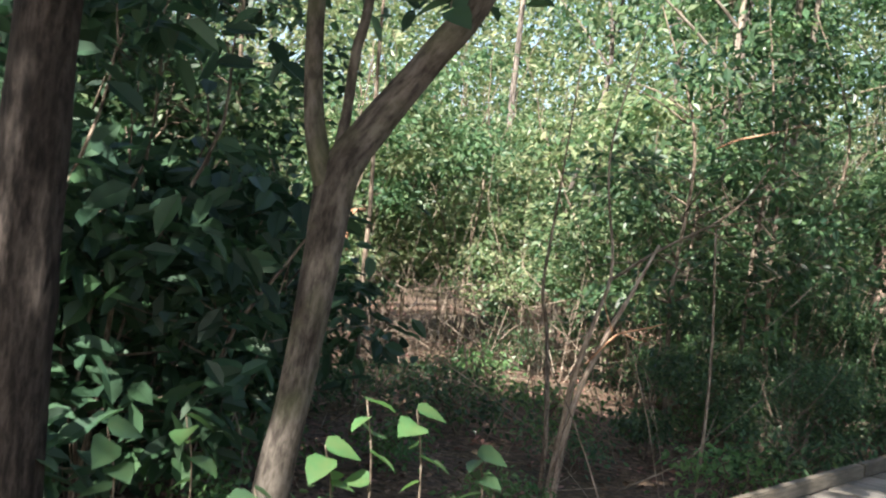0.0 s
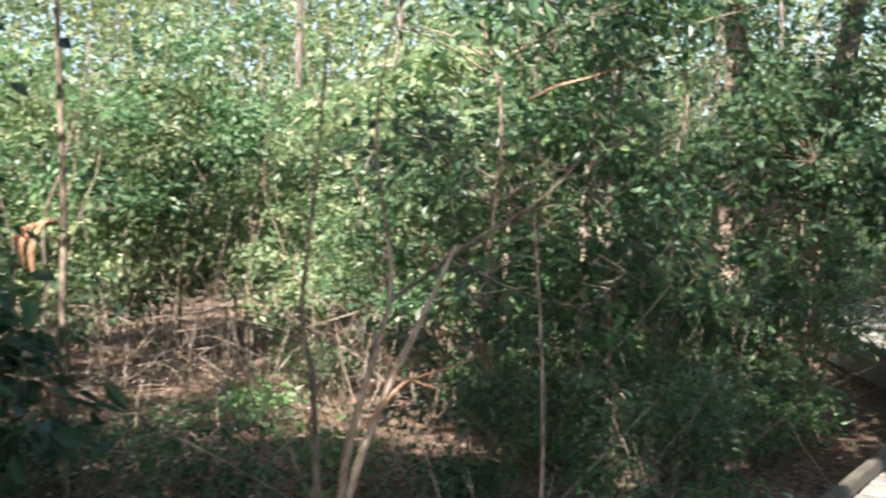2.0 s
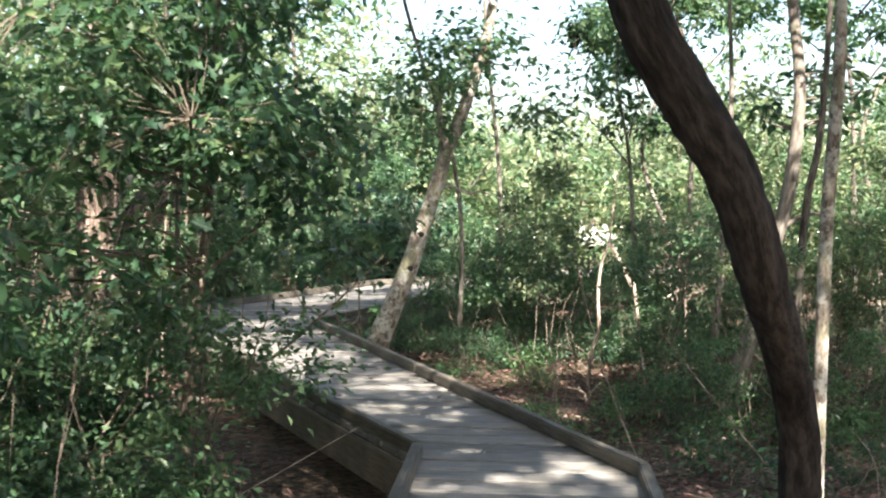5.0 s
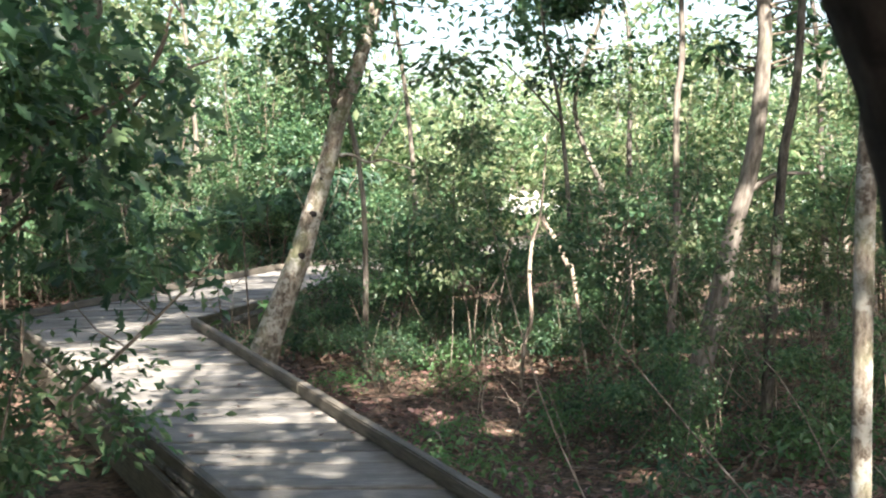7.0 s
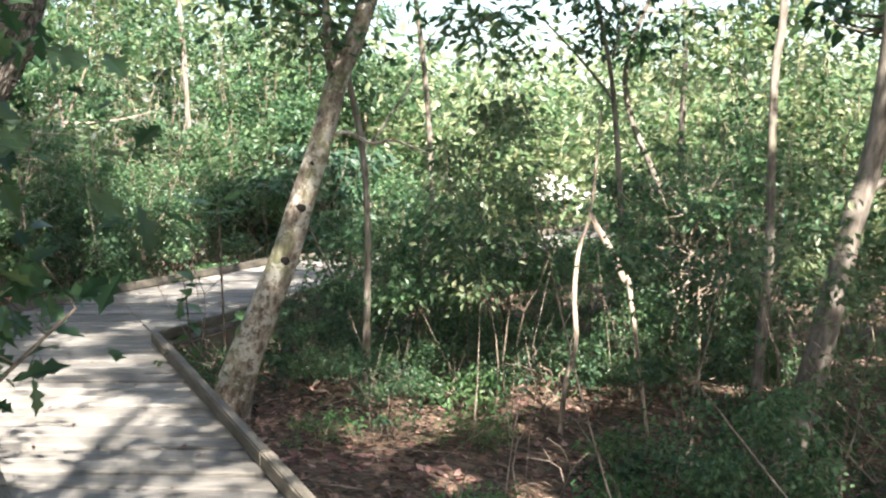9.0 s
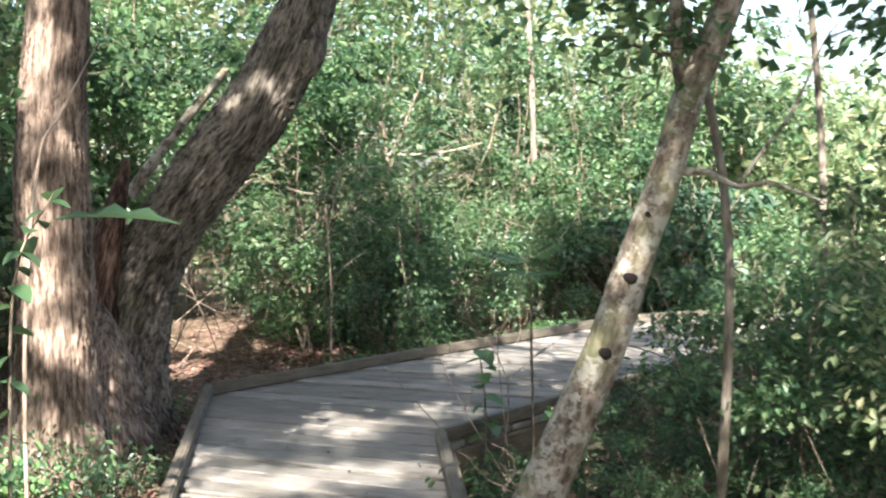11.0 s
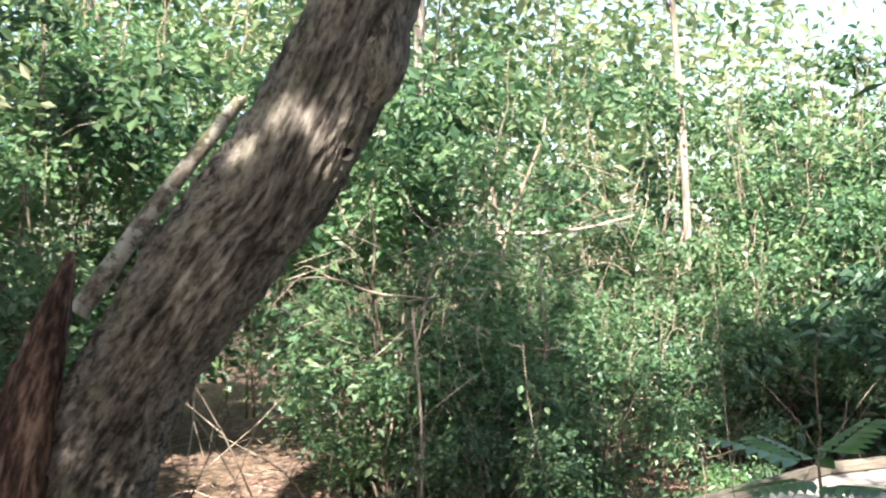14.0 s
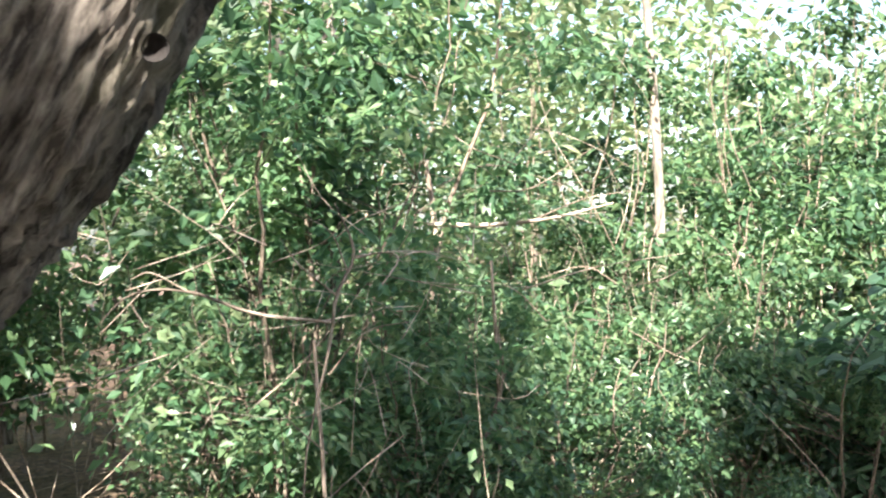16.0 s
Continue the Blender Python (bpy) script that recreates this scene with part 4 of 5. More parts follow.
# thicket beyond the bend
spread_out("dense", 40, 8.3, 17, 20.5, 26, 11, 0.65, 1.05, 0.45, left_of(8.2, 20.6, 12.9, 23.3))
spread_out("tall", 30, 7.5, 19, 23.0, 29, 12, 0.85, 1.2, 1.0, left_of(8.2, 21.6, 13.4, 24.4))
for x, y, sc in ((12.9, 17.6, 0.42), (13.5, 18.0, 0.45), (14.1, 18.5, 0.45), (13.1, 16.9, 0.42), (14.7, 18.9, 0.48), (12.4, 18.2, 0.5), (12.3, 16.3, 0.42)):
    plant("dense", x, y, sc)
# dark-leaved plants whose colour supplies the shade past the bend
for x, y, sc in ((13.25, 23.25, 0.75), (13.85, 23.4, 0.8), (14.5, 23.7, 0.9)):
    plant("broad", x, y, sc)
spread_out("dense", 8, 3.5, 6.8, 20.5, 24, 13, 0.7, 1.0, 0.9)
spread_out("tall", 16, 0.5, 8.2, 21.5, 28, 14, 0.9, 1.3, 1.0)
spread_out("low", 18, 7.6, 12, 19.5, 23.5, 15, 0.4, 0.8, 0.25, left_of(8.1, 19.9, 12.7, 22.6))
spread_out("low", 16, 4.6, 7.6, 13.5, 20.5, 16, 0.5, 0.9, 0.25, left_of(6.3, 11.0, 8.1, 19.7))

# ---- young oak beside the first corner ----
tree("young_oak", "young oak with dark lobed leaves hanging over the kerb", [
    [(5.55, 11.9, -0.6, 0.035), (5.6, 11.85, 0.5, 0.03), (5.7, 11.75, 1.4, 0.026), (5.75, 11.7, 2.4, 0.018), (5.9, 11.7, 3.6, 0.006)],
    [(5.62, 11.83, 0.55, 0.014), (5.9, 11.6, 0.5, 0.011), (6.25, 11.5, 0.75, 0.009), (6.7, 11.5, 1.1, 0.004)],
    [(5.65, 11.8, 1.0, 0.014), (6.0, 11.6, 1.35, 0.011), (6.5, 11.6, 1.8, 0.008), (6.9, 11.8, 1.95, 0.004)],
    [(5.7, 11.75, 1.5, 0.014), (5.4, 11.2, 1.8, 0.011), (5.2, 10.7, 1.85, 0.006)],
    [(5.7, 11.7, 1.8, 0.014), (5.2, 11.5, 2.2, 0.01), (4.6, 11.4, 2.4, 0.005)],
    [(5.90, 11.68, 1.64, 0.020), (5.99, 11.61, 1.65, 0.018), (6.13, 11.51, 1.67, 0.016), (6.22, 11.44, 1.71, 0.014), (6.33, 11.36, 1.80, 0.012), (6.41, 11.30, 1.92, 0.010), (6.46, 11.27, 2.09, 0.005)]],
    TWIG, [((5.9, 11.75, 1.9), (0.95, 0.8, 0.75), 60, 32), ((5.3, 11.0, 1.95), (0.7, 0.6, 0.6), 48, 30), ((6.3, 11.7, 1.0), (0.4, 0.35, 0.3), 10, 18), ((5.6, 11.8, 3.0), (1.1, 0.9, 0.6), 40, 28), ((4.5, 11.3, 1.5), (0.8, 0.7, 1.0), 40, 26), ((5.2, 12.6, 2.2), (0.7, 0.6, 0.8), 30, 28)],
    LEAF_SHRUB, 51, 0.105, "lobed", 10, category="tree", wobble=0.04)

# ---- bare sunlit sapling clump ----
clump = thing("bare_sapling_clump", "clump of thin pale stems with a broken orange-tan twig", "sapling", (1.45, 7.3, -0.35))
co = np.array([1.45, 7.3, -0.35, 0])
for nm, rows, mat in (
        ("stem", [(1.38, 7.3, -0.5, 0.028), (1.4, 7.35, 0.0, 0.025), (1.38, 7.8, 0.62, 0.02), (1.33, 7.85, 0.95, 0.016), (1.4, 8.0, 1.6, 0.012), (1.5, 8.1, 2.6, 0.006)], TWIG),
        ("stem", [(1.42, 7.2, -0.5, 0.03), (1.5, 7.15, 0.1, 0.026), (1.55, 7.1, 0.42, 0.024), (1.66, 7.1, 0.8, 0.02), (1.75, 7.2, 1.15, 0.015), (1.7, 7.4, 1.9, 0.01), (1.9, 7.5, 2.8, 0.005)], TWIG_PALE),
        ("stem", [(1.45, 7.1, -0.5, 0.028), (1.55, 7.05, 0.2, 0.026), (1.73, 6.99, 0.69, 0.022), (1.88, 7.05, 0.98, 0.018), (2.05, 7.2, 1.3, 0.012)], TWIG_PALE),
        ("broken_twig", [(1.6, 6.95, 0.5, 0.008), (1.74, 6.93, 0.66, 0.011), (1.82, 6.93, 0.72, 0.01), (1.98, 6.95, 0.76, 0.008), (2.1, 6.97, 0.8, 0.003)], TWIG_TAN),
        ("broken_twig", [(1.82, 6.93, 0.72, 0.008), (1.9, 6.9, 0.69, 0.006), (1.98, 6.88, 0.68, 0.003)], TWIG_TAN),
        ("broken_twig", [(1.76, 6.97, 0.72, 0.008), (1.71, 6.95, 0.85, 0.006), (1.69, 6.93, 0.95, 0.003)], TWIG_TAN),
        ("dead_branch", [(1.75, 7.2, 1.05, 0.016), (2.1, 7.4, 1.28, 0.014), (2.5, 7.6, 1.5, 0.012), (2.72, 7.68, 1.7, 0.009), (2.85, 7.72, 1.9, 0.004)], TWIG),
        ("dead_branch", [(2.4, 7.56, 1.45, 0.009), (2.75, 7.5, 1.52, 0.006), (3.1, 7.4, 1.6, 0.003)], TWIG),
        ("dead_branch", [(2.6, 7.65, 1.58, 0.008), (2.5, 7.6, 1.8, 0.005), (2.62, 7.6, 1.95, 0.003)], TWIG),
        ("dead_branch", [(2.05, 7.35, 1.25, 0.008), (2.3, 7.2, 1.1, 0.006), (2.6, 7.1, 1.02, 0.004), (2.85, 7.05, 1.1, 0.002)], TWIG)):
    v, f, gr = tube(spline(np.asarray(rows, float) * np.array([1, 1, 1, 0.78]) - co, 5 * len(rows)), 8, wobble=0.08, seed=len(rows) * 7)
    part(nm, mesh_of(nm, v, f, mat, gr), clump, "sunlit bare twig" if nm == "broken_twig" else "")


def fallen(name, label, rows, mat, sides=8, **kw):
    base = np.array([*rows[0][:3], 0])
    v, f, gr = tube(spline(np.asarray(rows, float) - base, 5 * len(rows)), sides, **kw)
    ob = part(name, mesh_of(name, v, f, mat, gr))
    ob.location = rows[0][:3]
    return tagged(ob, label, "branch")


# ---- boardwalk ----
PITCH = 0.235
U, V2 = Vector((0.72, -0.694)), Vector((0.694, 0.72))


def edge_at(poly, v):
    """Where a boardwalk edge crosses the line of boards at v along the walk."""
    pts = [(Vector(p).dot(V2), Vector(p).dot(U)) for p in poly]
    for (va, ua), (vb, ub) in zip(pts, pts[1:]):
        if va <= v <= vb:
            return ua + (ub - ua) * (v - va) / (vb - va)
    return pts[-1][1] if v > pts[-1][0] else pts[0][1]


walkway = thing("boardwalk", "weathered grey timber boardwalk with low kerb rails", "boardwalk", (0, 0, 0), kind="structure")
turn = Matrix(((U.x, V2.x, 0, 0), (U.y, V2.y, 0, 0), (0, 0, 1, 0), (0, 0, 0, 1)))
g = np.random.default_rng(5)
PV = [Vector(p).dot(V2) for p in DECK_LEFT + DECK_RIGHT]
v0, v1 = Vector(DECK_RIGHT[0]).dot(V2) + 0.3, Vector(DECK_LEFT[-1]).dot(V2) - 3.0
k = 0
while v0 + k * PITCH < v1:
    va = v0 + k * PITCH
    vb = va + PITCH - g.uniform(0.03, 0.042)
    corners = [(edge_at(DECK_LEFT, va), va), (edge_at(DECK_RIGHT, va), va), (edge_at(DECK_RIGHT, vb), vb), (edge_at(DECK_LEFT, vb), vb)]
    cu, cv = sum(c[0] for c in corners) / 4, (va + vb) / 2
    top, bot, ch = g.normal(0, 0.002), -0.038, 0.007
    dz = g.normal(0, 0.003, 4)
    vt = []
    for z, inset in ((bot, 0), (top - ch, 0), (top, ch)):
        for q, (uu, vv) in enumerate(corners):
            su, sv = (1 if q in (0, 3) else -1), (1 if q in (0, 1) else -1)
            vt.append((uu - cu + su * inset, vv - cv + sv * inset, z + (dz[q] if z > bot else 0)))
    fc = [(3, 2, 1, 0), (8, 9, 10, 11)] + [(r * 4 + q, r * 4 + (q + 1) % 4, r * 4 + 4 + (q + 1) % 4, r * 4 + 4 + q) for r in range(2) for q in range(4)]
    p = part("plank", mesh_of("plank", vt, fc, DECK, smooth=False), walkway)
    p.matrix_basis = Matrix.Translation(U.to_3d() * cu + V2.to_3d() * cv) @ turn
    k += 1


def beam(name, a, b, width, height, z, mat, label="", skew=0.0, lap=0.0):
    """A timber from a to b (plan), its foot at z, with worn edges."""
    a, b = Vector(a), Vector(b)
    d = b - a
    L, ang = d.length, math.atan2(d.y, d.x)
    bm = bmesh.new()
    bmesh.ops.create_cube(bm, size=1)
    for vv in bm.verts:
        vv.co = ((vv.co.x) * (L + lap), vv.co.y * width, (vv.co.z + 0.5) * height)
    bmesh.ops.subdivide_edges(bm, edges=[e for e in bm.edges if abs(e.verts[0].co.x - e.verts[1].co.x) > 0.5 * L], cuts=max(1, int(L / 0.6)), use_grid_fill=True)
    bmesh.ops.bevel(bm, geom=[e for e in bm.edges if e.calc_face_angle(0) > 1], offset=0.008, segments=2, affect='EDGES')
    for vv in bm.verts:
        n3 = noise.noise(Vector((vv.co.x * 0.8 + a.x, vv.co.y * 3, vv.co.z * 3)))
        vv.co.z += 0.006 * n3
        vv.co.y += 0.006 * noise.noise(Vector((vv.co.x * 0.7, a.y, 3)))
    me = bpy.data.meshes.new(name)
    bm.to_mesh(me)
    bm.free()
    me.materials.append(mat)
    c = (a + b) / 2
    return part(name, me, walkway, label, Matrix.Translation((c.x, c.y, z)) @ Matrix.Rotation(ang, 4, 'Z'))


def inset(poly, d):
    """The edge moved sideways by d (positive: to the left of travel)."""
    out = []
    for i, p in enumerate(poly):
        dirs = [(Vector(poly[j + 1]) - Vector(poly[j])).normalized() for j in (i - 1, i) if 0 <= j < len(poly) - 1]
        t = sum(dirs, Vector((0, 0))).normalized()
        n = Vector((-t.y, t.x)) / max(0.5, t.dot(dirs[0]))
        out.append(Vector(p) + n * d)
    return out


for poly, sgn in ((DECK_LEFT, -1), (DECK_RIGHT, 1)):
    kerb, fascia, under = inset(poly, sgn * 0.036), inset(poly, sgn * 0.0 - sgn * 0.024), inset(poly, sgn * 0.45)
    for i in range(len(poly) - 1):
        a, b = kerb[i], kerb[i + 1]
        n = max(1, round((b - a).length / 3.4))
        for q in range(n):
            beam("kerb_rail", a.lerp(b, q / n), a.lerp(b, (q + 1) / n), 0.062, 0.08, 0.006, KERB, "weathered square kerb timber", lap=-0.008)
        beam("side_board", fascia[i], fascia[i + 1], 0.04, 0.235, -0.275, JOIST, "dark side joist", lap=0.0)
        d = b - a
        m = max(2, int(d.length / 1.8))
        for q in range(m):
            pt = under[i].lerp(under[i + 1], (q + 0.5) / m)
            zb = gz(pt.x, pt.y) - 0.2
            beam("post", (pt.x - 0.05, pt.y), (pt.x + 0.05, pt.y), 0.1, -0.04 - zb, zb, JOIST)

# ---- litter and dead twigs ----
g = np.random.default_rng(91)


def on_soil(n, g, x0, x1, y0, y1, gap):
    p = np.stack([g.uniform(x0, x1, n), g.uniform(y0, y1, n)], -1)
    return p[np.array([deck_gap(a, b) > gap for a, b in p])]


p = np.vstack([on_soil(21000, g, -3, 15, 3, 24, 0.0), on_soil(9000, g, 5, 11, 16, 23, 0.0), on_soil(6000, g, 8, 13, 10, 17, 0.0)])
pts = np.stack([p[:, 0], p[:, 1], ground_z(p[:, 0], p[:, 1]) + g.uniform(0.004, 0.03, len(p))], -1)
v, f = leaves(pts, g.uniform(0.04, 0.1, len(pts)), g, "diamond", 1.0)
v[:, 2] = np.maximum(v[:, 2], ground_z(v[:, 0], v[:, 1]) + 0.002)
tagged(part("leaf_litter", mesh_of("leaf_litter", v, f, LEAF_DEAD, smooth=False)), "scattered reddish-brown dead leaves on the woodland floor", "leaf litter", kind="stuff")

q = on_soil(240, g, 7, 10, 11, 21, -2.0)
q = np.array([a for a in q if -0.7 < deck_gap(*a) < -0.12])
pts = np.stack([q[:, 0], q[:, 1], np.full(len(q), 0.006)], -1)
v, f = leaves(pts, g.uniform(0.03, 0.06, len(pts)), g, "diamond", 1.0)
v[:, 2] = np.clip(v[:, 2], 0.005, 0.02)
tagged(part("fallen_leaves", mesh_of("fallen_leaves", v, f, LEAF_DEAD, smooth=False)), "few dry leaves lying on the boards", "leaf litter", kind="stuff")

tw = []
for a, b in np.vstack([on_soil(250, g, -3, 6, 5.5, 17, 0.3), on_soil(250, g, 9, 16, 10, 20, 0.3), on_soil(250, g, 5, 15, 19.5, 26, 0.3), on_soil(60, g, -0.6, 2.0, 10.5, 15, 0.3)]):
    z, up = gz(a, b), g.random() < 0.62
    L = g.uniform(0.5, 2.2) if up else g.uniform(0.3, 1.1)
    d3 = np.array([g.normal(0, 0.5), g.normal(0, 0.5), 1.0]) if up else np.array([g.normal(), g.normal(), g.uniform(0.0, 0.25)])
    d3 /= np.linalg.norm(d3)
    s = np.array([a, b, z - 0.02 if up else z + 0.03])
    m1 = s + d3 * L * 0.5 + g.normal(0, 0.06, 3)
    e = s + d3 * L + g.normal(0, 0.12, 3)
    r = g.uniform(0.002, 0.008)
    tw.append(tube(spline([(*s, r), (*m1, r * 0.75), (*e, r * 0.3)], 7), 4, caps=False, seed=int(abs(a) * 99)))
    if g.random() < 0.7:
        e2 = m1 + (d3 + g.normal(0, 0.55, 3)) * L * 0.4
        tw.append(tube(spline([(*m1, r * 0.6), (*((m1 + e2) / 2 + g.normal(0, 0.03, 3)), r * 0.5), (*e2, r * 0.2)], 5), 4, caps=False, seed=int(abs(b) * 99)))
tagged(part("dead_twigs", mesh_of("dead_twigs", *(lambda v, f, gr: (v, f, TWIG_DRY, gr))(*joined(tw)))), "tangle of thin dry twigs among the shrubs", "twigs", kind="stuff")

# ---- far woods ----
FAR_LINE = np.array((0.6424, 0.7654, -0.0385))
cl = np.array([(34.2 + 12 * math.cos(a) * (1 + 0.2 * math.sin(3 * a)), 42.6 + 12 * math.sin(a) * (1 + 0.15 * math.cos(2 * a))) for a in np.linspace(0, 6.283, 33)[:-1]])
clearing = part("clearing", mesh_of("clearing", np.vstack([[(34.2, 42.6, -0.16)], np.column_stack([cl, np.full(32, -0.22)])]), [(0, 1 + i, 1 + (i + 1) % 32) for i in range(32)], SAND))
tagged(clearing, "pale sunlit sand of a far clearing", "clearing", kind="structure")
n = 2500
az = np.where(g.random(n) < 0.62, g.uniform(-35, 75, n), g.uniform(-180, 180, n))
rad = g.uniform(19, 34, n)
open_sky = 1 / (1 + np.exp(-(az - 28) / 1.5)) * (az < 100)
top = 12 * (1 - open_sky) + 2.9 * open_sky
hz = g.random(n) ** 0.7 * top * (0.75 + 0.5 * g.random(n)) - 0.3
cc = np.stack([6 + rad * np.sin(np.radians(az)), 11 + rad * np.cos(np.radians(az)), hz], -1)
off3 = g.normal(size=(n, 54, 3)) * np.array([0.75, 0.75, 0.5])
pts = (cc[:, None] + off3).reshape(-1, 3)
pts[:, 2] = np.maximum(pts[:, 2], -0.4)
d3 = pts - np.array((4.7, 7.4, 1.45))  # a gap through which a far clearing shows
d3 -= (d3 @ FAR_LINE)[:, None] * FAR_LINE
pts = pts[(np.linalg.norm(d3 * np.array((1, 1, 1.3)), axis=1) > 0.5) | (g.random(len(pts)) < 0.22)]
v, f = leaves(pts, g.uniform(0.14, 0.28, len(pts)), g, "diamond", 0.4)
tagged(part("far_woods", mesh_of("far_woods", v, f, LEAF_GLADE, smooth=False)), "far wall of mixed green woodland foliage in a pale sunlit colour", "woods", kind="stuff")

n = 1100
az, rad = g.uniform(-37, 23, n), g.uniform(35, 41, n)
cc = np.stack([6 + rad * np.sin(np.radians(az)), 11 + rad * np.cos(np.radians(az)), g.random(n) * np.where(az > 19, 8, 15) - 0.3], -1)
pts = (cc[:, None] + g.normal(size=(n, 52, 3)) * np.array([1.1, 1.1, 0.8])).reshape(-1, 3)
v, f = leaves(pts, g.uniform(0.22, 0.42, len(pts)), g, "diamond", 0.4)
tagged(part("distant_woods", mesh_of("distant_woods", v, f, LEAF_GLADE, smooth=False)), "wall of distant tree foliage in a pale sunlit colour", "woods", kind="stuff")

# ---- sticks and dead branches ----
fallen("tan_stick", "thin sunlit orange-tan dead branch caught in foliage", [(2.5, 7.9, 2.03, 0.007), (2.64, 7.88, 2.1, 0.008), (2.79, 7.85, 2.14, 0.006), (3.18, 7.75, 2.25, 0.002)], TWIG_TAN, wobble=0.1)
fallen("fallen_log", "short mossy fallen log with a pale broken end", [(-0.95, 10.06, 0.4, 0.07), (-0.64, 10.14, 0.5, 0.065), (-0.42, 10.18, 0.63, 0.035), (-0.3, 10.2, 0.74, 0.018)], TWIG_PALE, 12, ridge=0.12, ridges=5, wobble=0.1)
fallen("crooked_stick", "crooked bleached stick on the ground", [(0.5, 10.4, 0.5, 0.009), (0.7, 10.41, 0.36, 0.009), (0.86, 10.42, 0.28, 0.008), (0.95, 10.42, 0.1, 0.006)], TWIG_DRY, wobble=0.1)
fallen("thin_dark_stem", "thin dark vertical sapling stem with a sunlit patch", [(-0.1, 9.02, -0.5, 0.026), (-0.1, 9.02, 0.77, 0.022), (-0.08, 9.02, 1.5, 0.02), (-0.1, 9.02, 2.86, 0.015), (-0.05, 9.1, 4.2, 0.006)], TWIG, wobble=0.05)
for k, (dx, dz) in enumerate(((-0.2, -0.3), (-0.14, -0.36), (-0.22, -0.18))):
    fallen("hanging_bark_strip", "sunlit tan strip of dead bark hanging from a stem", [(-0.11, 8.98, 1.44 - 0.01 * k, 0.008), (-0.11 + dx * 0.6, 8.94, 1.44 - 0.03, 0.012), (-0.11 + dx, 8.92, 1.44 + dz * 0.5, 0.02), (-0.11 + dx * 0.9, 8.92, 1.44 + dz, 0.012)], TWIG_TAN, 6, wobble=0.3)
fallen("horizontal_stick", "straight bleached dead branch lying across a thicket", [(10.42, 23.2, 1.8, 0.011), (10.75, 23.15, 1.79, 0.013), (11.1, 23.05, 1.82, 0.009), (11.45, 22.95, 1.9, 0.006)], TWIG_PALE, wobble=0.1)
fallen("broken_stub", "short upright bleached broken stem", [(10.5, 23.2, 1.5, 0.014), (10.48, 23.22, 1.9, 0.017), (10.45, 23.24, 2.12, 0.015), (10.41, 23.26, 2.3, 0.006)], TWIG_PALE, wobble=0.08)
fallen("leaning_dead_stick", "pale dead stick leaning among thin saplings", [(11.4, 14.97, 0.92, 0.018), (11.42, 14.95, 0.85, 0.022), (11.5, 14.89, 0.67, 0.024), (11.56, 14.84, 0.48, 0.022), (11.6, 14.82, 0.39, 0.018), (11.7, 14.75, -0.8, 0.012)], TWIG_PALE, wobble=0.1)
fallen("pale_sapling_stem", "thin pale crooked sapling stem", [(11.17, 15.13, -0.9, 0.022), (11.23, 15.09, -0.24, 0.02), (11.29, 15.04, 0.03, 0.019), (11.29, 15.04, 0.4, 0.017), (11.33, 15.02, 0.72, 0.015), (11.39, 14.97, 0.95, 0.012), (11.46, 14.92, 1.63, 0.006)], TWIG_PALE, wobble=0.1)
zt = gz(7.05, 16.2)
fallen("bare_twig_sapling", "thin bare pinkish sapling twig standing before a trunk", [(7.0, 16.25, zt - 0.1, 0.01), (7.02, 16.2, 0.8, 0.009), (7.1, 16.16, 1.6, 0.008), (7.2, 16.15, 1.82, 0.007), (7.36, 16.15, 2.12, 0.002)], TWIG_PALE, 6, wobble=0.1)
for k, (dx, dz, h) in enumerate(((0.3, 0.35, 0.55), (-0.25, 0.4, 0.4), (0.1, 0.5, 0.75), (0.35, 0.1, 0.35), (-0.1, 0.45, 0.6), (0.2, 0.25, 0.2), (-0.3, 0.15, 0.5), (0.05, 0.35, 0.3), (0.28, 0.42, 0.1))):
    fallen("brush_twig", "dry bleached twig in a tangle of dead brush", [(12.6 - dx * 0.5, 15.2 + 0.03 * k, h - dz, 0.008), (12.65, 15.18 + 0.02 * k, h, 0.007), (12.65 + dx * 0.7, 15.1, h + dz * 0.6, 0.005), (12.7 + dx, 15.05, h + dz * 0.9, 0.002)], TWIG_PALE, 6, wobble=0.2)
fallen("reddish_pole", "slender dark reddish trunk in the shade", [(11.15, 12.42, -1.0, 0.048), (11.19, 12.39, -0.26, 0.045), (11.23, 12.36, 0.28, 0.04), (11.29, 12.32, 1.0, 0.036), (11.33, 12.29, 1.43, 0.034), (11.42, 12.22, 2.06, 0.03), (11.6, 12.2, 4.0, 0.015)], BARK_MAPLE, 10, wobble=0.06)
# crown lies out of view, added to shade the boards
tree("slim_pale_tree", "slim pale sunlit tree beside the boardwalk corner", [
    [(7.93, 9.34, -1.0, 0.046), (7.95, 9.31, 0.0, 0.038), (7.98, 9.28, 1.2, 0.034), (8.05, 9.24, 2.6, 0.03), (8.1, 9.6, 4.2, 0.022), (8.0, 10.2, 5.8, 0.01)]],
    BARK_PALE, [((8.0, 11.0, 5.5), (1.7, 1.5, 0.8), 30, 100)], LEAF_SHRUB, 61, 0.13, "diamond", 12, wobble=0.06)
for k in range(7):
    x, y = 12.75 + 0.22 * k + g.normal(0, 0.06), 25.5 - 0.11 * k + g.normal(0, 0.1)
    fallen("sunlit_cane", "upright thin sunlit cane in the thicket", [(x, y, -0.2, 0.008), (x + g.normal(0, 0.04), y, 0.8, 0.008), (x + g.normal(0, 0.08), y, 1.5, 0.007), (x + g.normal(0, 0.15), y, 2.0, 0.003)], TWIG_DRY, 6, wobble=0.08)


